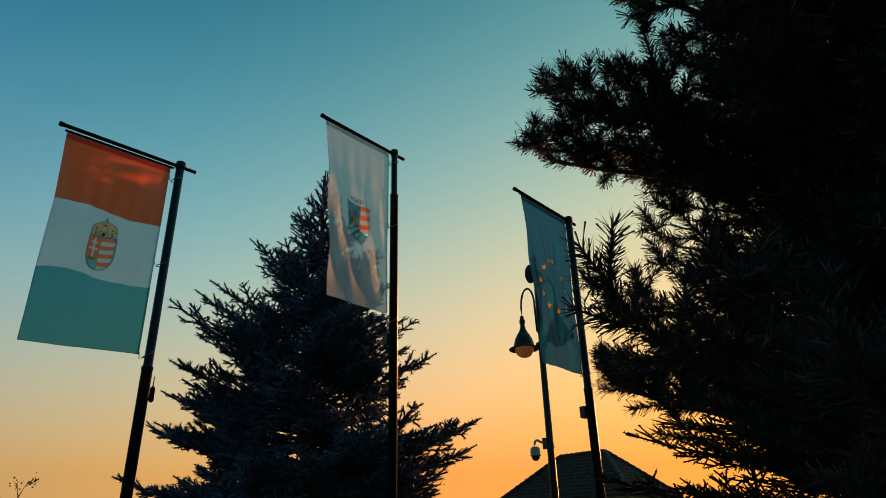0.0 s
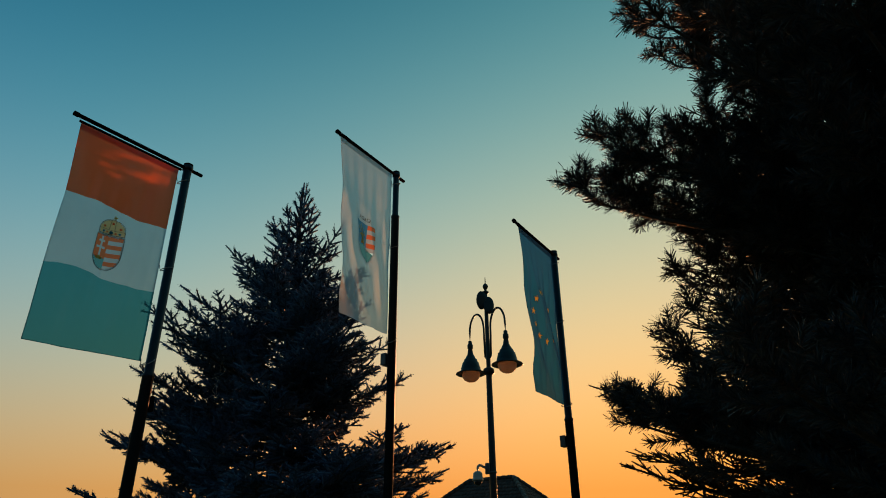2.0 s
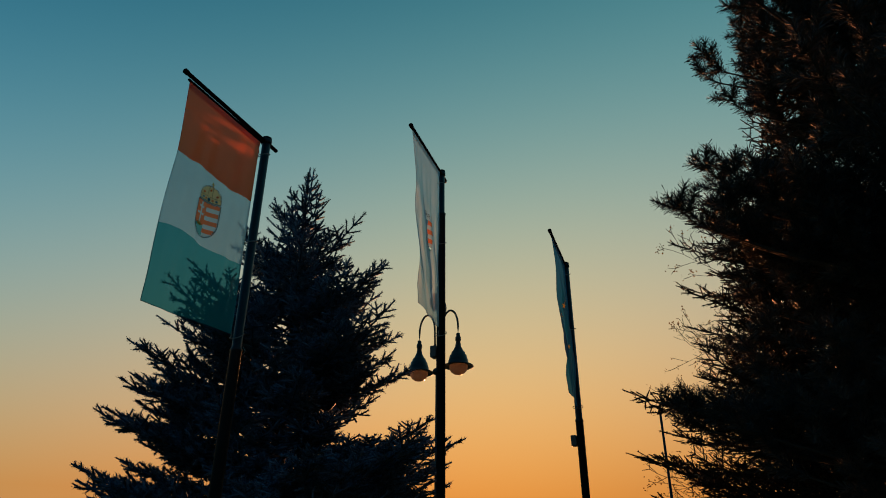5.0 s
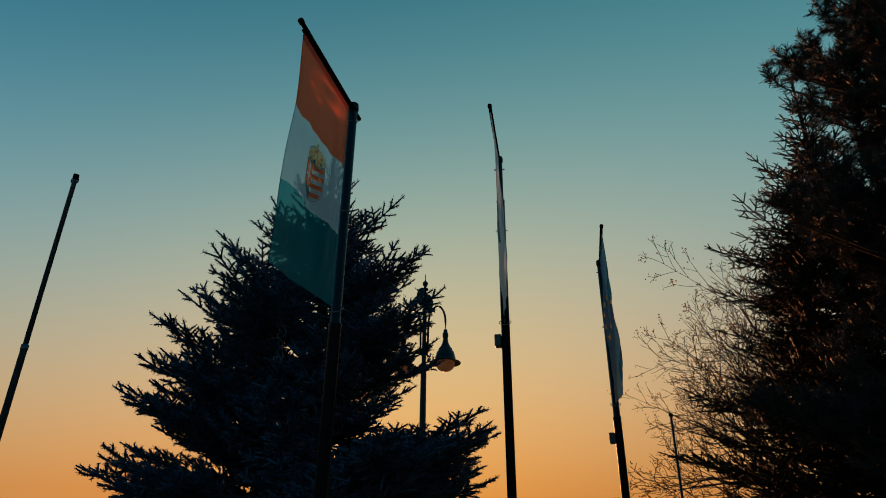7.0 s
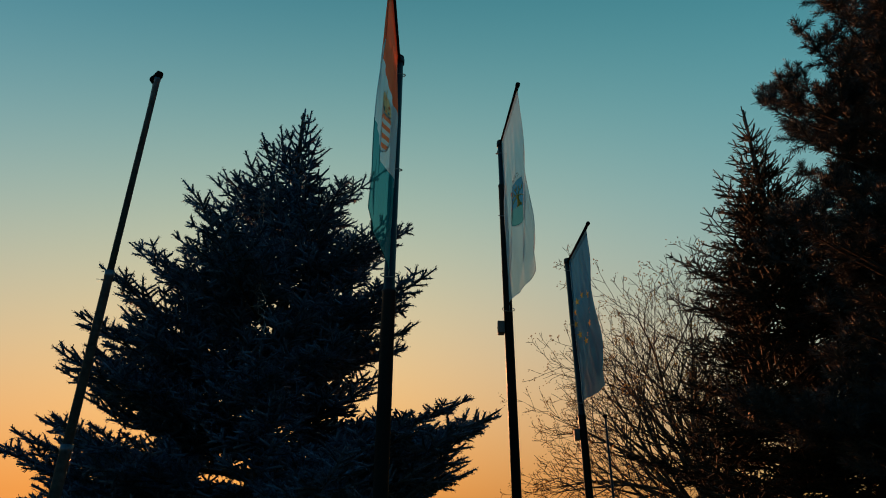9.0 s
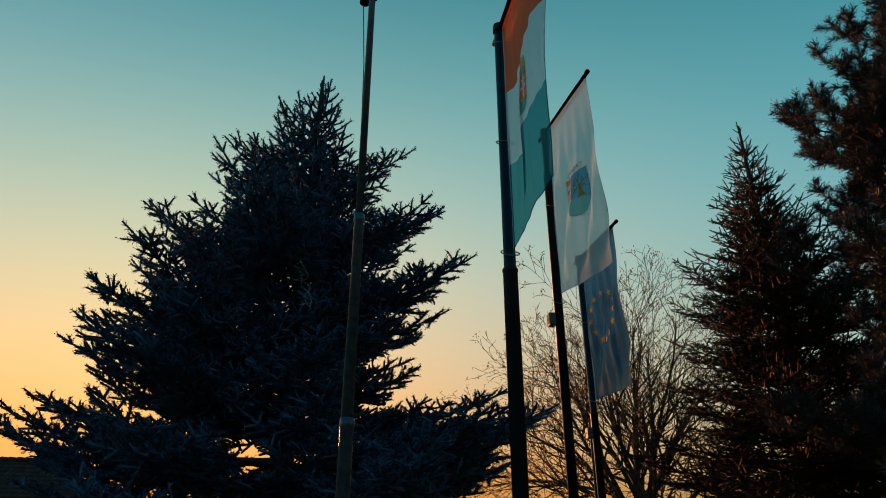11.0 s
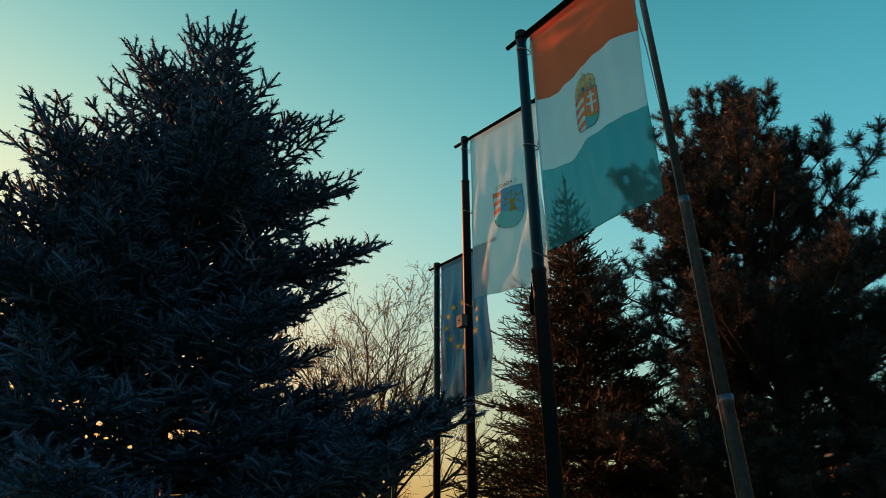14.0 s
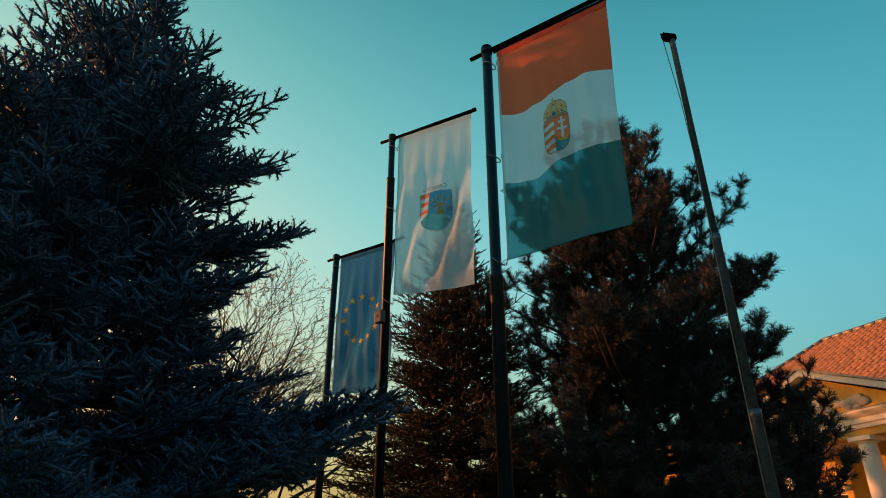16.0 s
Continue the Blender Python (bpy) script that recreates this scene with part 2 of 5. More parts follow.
def finish(ob, mat, parent, label, smooth):
    ob.data.materials.append(mat)
    if smooth:
        ob.data.polygons.foreach_set("use_smooth", [True] * len(ob.data.polygons))
    if parent is not None:
        ob.parent = parent
        at, p = Vector((0, 0, 0)), parent
        while p is not None:
            at, p = at + p.location, p.parent
        ob.data.transform(Matrix.Translation(-at))
    if label:
        ob["label"] = label
    return ob


def part(name, bm, mat, parent, label="", smooth=True):
    """A bmesh, in world places, as one mesh object under a thing or a part."""
    me = bpy.data.meshes.new(name)
    bmesh.ops.recalc_face_normals(bm, faces=bm.faces)
    bm.to_mesh(me)
    bm.free()
    return finish(new(name, me), mat, parent, label, smooth)


def part_np(name, verts, faces, mat, parent, label="", smooth=False):
    """Many triangles or quads from arrays, as one mesh object."""
    me = bpy.data.meshes.new(name)
    verts, faces = np.asarray(verts, dtype=np.float32), np.asarray(faces, dtype=np.int32)
    n, k = faces.shape
    me.vertices.add(len(verts)); me.vertices.foreach_set("co", verts.ravel())
    me.loops.add(n * k); me.loops.foreach_set("vertex_index", faces.ravel())
    me.polygons.add(n); me.polygons.foreach_set("loop_start", np.arange(0, n * k, k, dtype=np.int32))
    me.update(calc_edges=True)
    return finish(new(name, me), mat, parent, label, smooth)


def box(bm, lo, hi, m=None, bevel=0.0):
    r = bmesh.ops.create_cube(bm, size=1)
    vs = r["verts"]
    lo, hi = Vector(lo), Vector(hi)
    for v in vs:
        v.co = Vector((lo[i] + (v.co[i] + 0.5) * (hi[i] - lo[i]) for i in range(3)))
    if bevel:
        es = list({e for v in vs for e in v.link_edges})
        rb = bmesh.ops.bevel(bm, geom=es, offset=bevel, segments=2, affect="EDGES", profile=0.5)
        vs = list({v for f in rb["faces"] for v in f.verts} | {v for v in vs if v.is_valid})
    if m is not None:
        bmesh.ops.transform(bm, matrix=m, verts=vs)
    return bm


def sweep(bm, pts, radii, sides=10, cap=True):
    """A tube along points, with a radius at each."""
    pts = [Vector(p) for p in pts]
    if isinstance(radii, (int, float)):
        radii = [radii] * len(pts)
    up = Vector((0, 0, 1)) if abs((pts[-1] - pts[0]).normalized().z) < 0.9 else Vector((1, 0, 0))
    rings = []
    for i, p in enumerate(pts):
        t = (pts[min(i + 1, len(pts) - 1)] - pts[max(i - 1, 0)]).normalized()
        a = t.cross(up).normalized()
        b = a.cross(t)
        rings.append([bm.verts.new(p + (a * math.cos(2 * math.pi * k / sides) + b * math.sin(2 * math.pi * k / sides)) * radii[i]) for k in range(sides)])
    for r0, r1 in zip(rings, rings[1:]):
        for k in range(sides):
            bm.faces.new((r0[k], r0[(k + 1) % sides], r1[(k + 1) % sides], r1[k]))
    if cap:
        bm.faces.new(rings[0]); bm.faces.new(rings[-1])
    return bm


def lathe(bm, profile, at, sides=28, axis=None):
    """A turned shape: (radius, height) pairs about a line through at."""
    rot = axis if axis is not None else Matrix.Identity(4)
    at = Vector(at)
    rings = []
    for r, h in profile:
        r = max(r, 0.0005)
        rings.append([bm.verts.new(at + rot @ Vector((r * math.cos(2 * math.pi * k / sides), r * math.sin(2 * math.pi * k / sides), h))) for k in range(sides)])
    for r0, r1 in zip(rings, rings[1:]):
        for k in range(sides):
            bm.faces.new((r0[k], r0[(k + 1) % sides], r1[(k + 1) % sides], r1[k]))
    bm.faces.new(rings[0]); bm.faces.new(rings[-1])
    return bm


def ring(bm, at, radius, wire, normal=(0, 0, 1), squash=1.0, n=20):
    q = Vector(normal).to_track_quat("Z", "Y")
    at = Vector(at)
    pts = [at + q @ Vector((radius * math.cos(a), squash * radius * math.sin(a), 0)) for a in [2 * math.pi * k / n for k in range(n + 1)]]
    return sweep(bm, pts, wire, 6, False)


# ---- ground ----
def build_ground():
    bm = bmesh.new()
    bmesh.ops.create_circle(bm, cap_ends=True, segments=64, radius=3000, matrix=pose(0, 0, GROUND))
    g = part("ground", bm, M_GRASS, None, "", False)
    tagged(g, "short dark evening grass stretching to the horizon", "ground", "", "structure")


build_ground()

# ---- flag poles and flags ----
# pole foot (x, y), top height, end of the crossbar (x, y), bar height at both ends
POLES = [
    dict(foot=(-5.84, 2.44), top=5.03, tip=(-5.80, 1.27), drop=0.06),
    dict(foot=(-4.83, 4.55), top=5.665, tip=(-4.715, 3.40), drop=0.085),
    dict(foot=(-3.79, 6.62), top=5.10, tip=(-3.71, 5.40), drop=0.05),
]


def pole_profile(sections, top):
    prof = [(sections[0][0], GROUND)]
    for (r, z), nxt in zip(sections, sections[1:] + [None]):
        if nxt is None:
            prof += [(r, z - 0.01), (r * 0.8, z)]
        else:
            prof += [(r, z - 0.02), (r * 1.08, z - 0.015), (r * 1.08, z), (nxt[0], z + 0.02)]
    return prof


def banner_pole(spec, sections, extras, label):
    x, y = spec["foot"]
    top = spec["top"]
    ob = thing("flagpole", (x, y, GROUND), label, "flagpole", "banner poles in a row")
    bm = lathe(bmesh.new(), pole_profile(sections, top), (x, y, 0), 24)
    part("pole", bm, M_STEEL, ob)
    part("cap", lathe(bmesh.new(), [(0.0, top - 0.012), (sections[-1][0] + 0.006, top - 0.012), (sections[-1][0] + 0.006, top + 0.012), (sections[-1][0] * 0.6, top + 0.025), (0, top + 0.028)], (x, y, 0), 20), M_BAR, ob)
    part("base_plate", box(bmesh.new(), (x - 0.14, y - 0.14, GROUND), (x + 0.14, y + 0.14, GROUND + 0.015), None, 0.004), M_STEEL, ob, "", False)
    d = Vector((*spec["tip"], 0)) - Vector((x, y, 0))
    ln = d.length
    d.normalize()
    z = top - 0.03
    a = Vector((x, y, z)) - d * 0.17
    b = Vector((x, y, z)) + d * ln - Vector((0, 0, spec["drop"]))
    bar = part("crossbar", sweep(bmesh.new(), [a, b], 0.019, 10), M_BAR, ob, "black steel crossbar")
    part("end_cap", sweep(bmesh.new(), [b - d * 0.025, b + d * 0.012], 0.024, 10), M_BAR, bar)
    part("clamp", lathe(bmesh.new(), [(sections[-1][0] + 0.004, z - 0.03), (sections[-1][0] + 0.01, z - 0.025), (sections[-1][0] + 0.01, z + 0.02), (sections[-1][0] + 0.004, z + 0.025)], (x, y, 0), 20), M_STEEL, ob)
    for kind, zz in extras:
        side = Vector((-d.y, d.x, 0))
        if kind == "box":
            c = Vector((x, y, zz)) + side * (-sections[0][0] - 0.035) - d * 0.01
            bb = part("winch_box", box(bmesh.new(), c - Vector((0.035, 0.05, 0.065)), c + Vector((0.035, 0.05, 0.065)), None, 0.008), M_ZINC, ob, "grey metal box clamped on the pole", False)
            part("keyhole", lathe(bmesh.new(), [(0.009, 0), (0.009, 0.004)], c + Vector((-0.035, 0, 0)), 12, Matrix.Rotation(radians(-90), 4, "Y")), M_BAR, bb)
        else:
            c = Vector((x, y, zz)) - d * (sections[0][0] + 0.03)
            part("rope_weight", lathe(bmesh.new(), [(0.004, 0.16), (0.006, 0.07), (0.022, 0.055), (0.024, -0.06), (0.012, -0.075)], c, 14), M_BAR, ob)
    return ob, d


def crease(s):
    """A fold with one long gentle side and one short steep side, softly rounded."""
    total = 0.0
    for k in (-0.14, -0.07, 0.0, 0.07, 0.14):
        f = (s + k) % 1.0
        total += -1 + 2 * f / 0.7 if f < 0.7 else 1 - 2 * (f - 0.7) / 0.3
    return total / 5


def cloth_place(spec, d, folds):
    """The place on the hung flag: u metres out from the pole, v metres down from the bar, lift metres off the cloth."""
    x, y = spec["foot"]
    top = spec["top"] - 0.03
    ln = (Vector((*spec["tip"], 0)) - Vector((x, y, 0))).length
    side = Vector((d.y, -d.x, 0))           # towards -x

    def place(u, v, lift=0.0):
        w = u - 0.1
        v = v * folds["drop"]
        amp = min(1.0, max(0.0, v - 0.06) / 0.7)
        near = min(1.0, max(0.0, w) / 0.12)
        depth, pull = 0.0, 0.0
        for a, fu, fv, ph in folds["waves"]:
            depth += a * math.sin(2 * math.pi * (fu * w + fv * v) + ph)
        for a, fu, fv, ph, low in folds["creases"]:
            depth += a * crease(fu * w + fv * v + ph) * (low + (1 - low) * min(1.0, max(0.0, v - 0.3) / 0.9))
        depth *= amp * (0.25 + 0.75 * near) * min(1.0, max(0.3, (2.06 - v) / 0.35))
        pull = folds["shrink"] * amp * w
        sag = folds["sag"] * math.sin(math.pi * min(1, max(0, w))) * amp
        z = top - 0.02 + folds["lift"] - spec["drop"] * (u / ln) - v - sag
        p = Vector((x, y, 0)) + d * (u - pull + folds["skew"] * v * w) - side * (depth + folds["lean"] * v * w) + side * lift
        p.z = z
        return p
    return place


def inside(poly, x, y):
    hit = False
    for (x0, y0), (x1, y1) in zip(poly, poly[1:] + poly[:1]):
        if (y0 > y) != (y1 > y) and x < x0 + (y - y0) / (y1 - y0) * (x1 - x0):
            hit = not hit
    return hit


def cloth_grid(place, u0, u1, v0, v1, lift=0.0, step=0.0125, cut=(), warp=lambda u, v: v):
    """A sheet of the cloth; cells that lie wholly inside a cut (centre, polygon) are left for the inlaid print."""
    nu, nv = max(1, round((u1 - u0) / step)), max(1, round((v1 - v0) / step))
    U = lambda k: u0 + (u1 - u0) * (k % (nu + 1)) / nu
    W = lambda k: warp(U(k), v0 + (v1 - v0) * (k // (nu + 1)) / nv)
    V = [place(U(j * (nu + 1) + i), W(j * (nu + 1) + i), lift) for j in range(nv + 1) for i in range(nu + 1)]
    F = [(j * (nu + 1) + i, j * (nu + 1) + i + 1, (j + 1) * (nu + 1) + i + 1, (j + 1) * (nu + 1) + i) for j in range(nv) for i in range(nu)]
    if cut:
        def free(f):
            for (cu, cv), poly in cut:
                if all(inside(poly, U(k) - cu, cv - W(k)) for k in f):
                    return False
            return True
        F = [f for f in F if free(f)]
    return V, F


def clip(poly, convex):
    """The piece of a polygon inside a convex one (both counter-clockwise)."""
    out = list(poly)
    for (ax, ay), (bx, by) in zip(convex, convex[1:] + convex[:1]):
        src, out = out, []
        ins = lambda p: (bx - ax) * (p[1] - ay) - (by - ay) * (p[0] - ax) >= -1e-9
        for p, q in zip(src, src[1:] + src[:1]):
            if ins(p):
                out.append(p)
            if ins(p) != ins(q):
                d1 = (bx - ax) * (p[1] - ay) - (by - ay) * (p[0] - ax)
                d2 = (bx - ax) * (q[1] - ay) - (by - ay) * (q[0] - ax)
                t = d1 / (d1 - d2)
                out.append((p[0] + t * (q[0] - p[0]), p[1] + t * (q[1] - p[1])))
        if not out:
            return []
    return out


def printed(name, polys, lift, mat, place, centre, parent, label="", fine=0.05, sides=1):
    """Flat print on both sides of the cloth. Polygons are in metres right and up of centre (u, v)."""
    bm = bmesh.new()
    for poly in polys:
        if len(poly) < 3:
            continue
        bm.faces.new([bm.verts.new((p[0], p[1], 0)) for p in poly])
    bmesh.ops.triangulate(bm, faces=bm.faces[:])
    for _ in range(5):
        es = [e for e in bm.edges if e.calc_length() > fine]
        if not es:
            break
        bmesh.ops.subdivide_edges(bm, edges=es, cuts=1)
        bmesh.ops.triangulate(bm, faces=[f for f in bm.faces if len(f.verts) > 3])
    V0 = [v.co.copy() for v in bm.verts]
    bm.verts.index_update()
    F0 = [tuple(v.index for v in f.verts) for f in bm.faces]
    bm.free()
    V = [place(centre[0] + c.x, centre[1] - c.y, lift) for c in V0]
    F = F0
    if sides == 2:
        V = V + [place(centre[0] + c.x, centre[1] - c.y, -lift) for c in V0]
        F = F0 + [tuple(reversed([i + len(V0) for i in f])) for f in F0]
    return part_np(name, [tuple(v) for v in V], F, mat, parent, label, True)


def star(cx, cy, r, points=5, inner=0.4):
    return [(cx + (r if k % 2 == 0 else r * inner) * math.sin(math.pi * k / points), cy + (r if k % 2 == 0 else r * inner) * math.cos(math.pi * k / points)) for k in range(2 * points)][::-1]


def rect(x0, y0, x1, y1):
    return [(x0, y0), (x1, y0), (x1, y1), (x0, y1)]


def disc(cx, cy, r, n=14, ry=None):
    return [(cx + r * math.cos(2 * math.pi * k / n), cy + (ry or r) * math.sin(2 * math.pi * k / n)) for k in range(n)]


def stroke(pts, w):
    """Thin quads along a line."""
    out = []
    for (x0, y0), (x1, y1) in zip(pts, pts[1:]):
        l = math.hypot(x1 - x0, y1 - y0)
        nx, ny = -(y1 - y0) / l * w / 2, (x1 - x0) / l * w / 2
        out.append([(x0 - nx, y0 - ny), (x1 - nx, y1 - ny), (x1 + nx, y1 + ny), (x0 + nx, y0 + ny)])
    return out


def shield_outline(w, h, flat=0.55, n=10):
    """Straight sides and a rounded, slightly pointed foot; top edge at h/2."""
    y0 = h / 2 - h * flat
    low = y0 + h / 2
    right = [(w / 2 * math.cos(a) ** 0.75 if k < n else 0.0, y0 - low * math.sin(a)) for k, a in [(k, math.pi / 2 * k / n) for k in range(n + 1)]]
    pts = [(w / 2, h / 2)] + right
    pts += [(-x, y) for x, y in right[-2::-1]] + [(-w / 2, h / 2)]
    return pts[::-1]


def flag_trim(ob, spec, d, place, mat, height, ties, edges):
    """The sleeve with its rod, the hems and the ties round the pole."""
    x, y = spec["foot"]
    lo, hi = place(0.07, 0.03), place(1.12, 0.03)
    part("sleeve_rod", sweep(bmesh.new(), [lo, hi], 0.012, 8), M_BAR, ob, "thin black rod in the flag's sleeve")
    for nm, (u0, u1, v0, v1) in {"top_hem": (0.1, 1.1, 0.045, 0.1)}.items():
        for lift in (0.004, -0.004):
            V, F = cloth_grid(place, u0, u1, v0, v1, lift)
            part_np(nm, [tuple(v) for v in V], F, mat, ob, "", True)
    for lift in (0.003,):
        V, F = cloth_grid(place, 0.1, 0.118, 0.05, height, lift)
        part_np("hoist_hem", [tuple(v) for v in V], F, M_WHITE, ob, "pale webbing along the hoist", True)
    # folded hems: thin rolls at the free edge, each in its band's colour, and at the foot
    for v0, v1, mt in edges:
        part("fly_hem", sweep(bmesh.new(), [place(1.1, v0 + (v1 - v0) * k / 20) for k in range(21)], 0.003, 5), mt, ob)
    part("foot_hem", sweep(bmesh.new(), [place(0.1 + k / 40, height) for k in range(41)], 0.003, 5), edges[-1][2], ob)
    for v, tilt in ties:
        q = place(0.1, v)
        c = Vector((x, y, q.z - 0.01)) + d * 0.02
        bm = ring(bmesh.new(), c, 0.064, 0.0045, Vector((0, 0, 1)) + d * tilt, 0.85)
        sweep(bm, [q, c + d * 0.07 + Vector((0, 0, tilt * -0.06))], 0.004, 5)
        part("tie", bm, M_ROPE, ob, "thin cord tied round the pole")


def national_flag(spec, d):
    folds = dict(waves=[(0.028, 1.0, 0.05, 0.1), (0.01, 2.1, -0.35, 1.0), (0.006, 3.7, 0.5, 2.0), (0.004, 6.3, -0.4, 0.5)], creases=[(0.009, 2.2, 0.7, 0.1, 0.6)], shrink=0.03, sag=0.0, skew=0.0, lean=-0.028, lift=0.0, drop=0.97)
    place = cloth_place(spec, d, folds)
    ob = thing("national_flag", place(0.1, 0.05), "red, white and green banner with coat of arms on a crossbar", "flag", "banners on the poles")
    c = (0.61, 1.165)
    w, h = 0.235, 0.33
    sh = shield_outline(w, h)
    crown = [(-0.11, 0.175), (0.11, 0.175), (0.112, 0.225), (0.1, 0.275), (0.06, 0.315), (0.0, 0.33), (-0.06, 0.315), (-0.1, 0.275), (-0.112, 0.225)]
    # the seams between the bands run in a gentle wave
    wavy = lambda u, v: v + 0.035 * math.sin(2 * math.pi * (u - 0.1)) * min(1.0, max(0.0, (v - 0.05) / 0.69), max(0.0, (2.08 - v) / 0.67))
    for nm, v0, v1, mat in (("red_band", 0.05, 0.74, M_RED), ("white_band", 0.74, 1.41, M_WHITE), ("green_band", 1.41, 2.08, M_TEAL)):
        V, F = cloth_grid(place, 0.1, 1.1, v0, v1, cut=[(c, sh), (c, crown)] if nm == "white_band" else (), warp=wavy)
        part_np(nm, [tuple(v) for v in V], F, mat, ob, nm.replace("_", " ") + " of thin cloth", True)
    arms = printed("coat_of_arms", stroke(sh + sh[:1], 0.005), 0.0016, P_WHITE, place, c, ob, "printed shield with a golden crown above it", sides=2)
    for k in range(8):                       # seven bars to the left, red and white by turns
        y1 = h / 2 - k * h / 8
        printed("red_bar" if k % 2 == 0 else "white_bar", [clip(rect(-w / 2, y1 - h / 8, 0, y1), sh)], 0.0008, P_RED if k % 2 == 0 else P_WHITE, place, c, arms)
    # to the right a white double cross on red, over a green hill
    bands = [(0.165, 0.15, []), (0.15, 0.115, [(0.05, 0.068)]), (0.115, 0.095, [(0.03, 0.088)]), (0.095, 0.05, [(0.05, 0.068)]), (0.05, 0.03, [(0.018, 0.1)]), (0.03, -0.06, [(0.05, 0.068)])]
    reds, whites = [], []
    for y1, y0, gaps in bands:
        x = 0.0
        for g0, g1 in gaps:
            reds.append(clip(rect(x, y0, g0, y1), sh)); whites.append(clip(rect(g0, y0, g1, y1), sh))
            x = g1
        reds.append(clip(rect(x, y0, 0.2, y1), sh))
    printed("red_field", reds, 0.0008, P_RED, place, c, arms)["kind"] = "stuff"
    printed("double_cross", whites, 0.0008, P_WHITE, place, c, arms, "white double cross")
    printed("green_hill", [clip(rect(0, -0.2, 0.2, -0.06), sh)], 0.0008, P_GREEN, place, c, arms)
    printed("small_crown", [[(0.03, -0.076), (0.088, -0.076), (0.094, -0.04), (0.076, -0.054), (0.059, -0.038), (0.042, -0.054), (0.024, -0.04)]], 0.002, P_GOLD, place, c, arms, sides=2)
    printed("crown", [crown], 0.0008, P_CROWN, place, c, arms, "golden crown with stones")
    for x, y, r, mt in ((0.0, 0.2, 0.017, P_BLUE), (-0.07, 0.2, 0.011, P_BLUE), (0.07, 0.2, 0.011, P_BLUE), (-0.038, 0.2, 0.009, P_RED), (0.038, 0.2, 0.009, P_RED), (-0.07, 0.25, 0.011, P_RED), (0.07, 0.25, 0.011, P_RED), (0.0, 0.29, 0.011, P_RED)):
        printed("stone", [disc(x, y, r)], 0.002, mt, place, c, arms, sides=2)
    for l in ([(-0.11, 0.224), (0.11, 0.224)], [(-0.025, 0.226), (-0.02, 0.325)], [(0.025, 0.226), (0.02, 0.325)], [(-0.11, 0.178), (0.11, 0.178)]):
        printed("dark_line", stroke(l, 0.003), 0.0024, P_DARK, place, c, arms, sides=2)
    printed("crown_cross", stroke([(-0.012, 0.33), (0.0, 0.37)], 0.009) + stroke([(-0.025, 0.355), (0.012, 0.345)], 0.007), 0.002, P_GOLD, place, c, arms, sides=2)
    printed("outline", [q for q in stroke(sh + sh[:1], 0.0025)], 0.003, P_DARK, place, c, arms, sides=2)
    printed("crown_outline", [q for q in stroke(crown + crown[:1], 0.0025)], 0.003, P_DARK, place, c, arms, sides=2)
    flag_trim(ob, spec, d, place, M_RED, 2.08, [(0.14, 0.5), (1.13, 0.4), (2.06, 0.9)], [(0.05, 0.74, M_RED), (0.74, 1.41, M_WHITE), (1.41, 2.08, M_TEAL)])


def letters(text, size, lift, mat, place, centre, parent, bend=0.0, spread=1.0):
    cu = bpy.data.curves.new("writing", "FONT")
    cu.body, cu.size, cu.align_x, cu.space_character = text, size, "CENTER", spread
    tmp = new("writing_source", cu)
    me = bpy.data.meshes.new_from_object(tmp.evaluated_get(bpy.context.evaluated_depsgraph_get()))
    bpy.data.objects.remove(tmp)
    V0 = [v.co.copy() for v in me.vertices]
    F0 = [tuple(p.vertices) for p in me.polygons]
    bm = bmesh.new()
    allv = [bm.verts.new(place(centre[0] + c.x, centre[1] - c.y - bend * c.x * c.x, s)) for s in (lift, -lift) for c in V0]
    n = len(V0)
    for f in F0:
        for off in (0, n):
            try:
                bm.faces.new([allv[i + off] for i in f])
            except ValueError:
                pass
    return part("lettering", bm, mat, parent, "the word " + text, False)


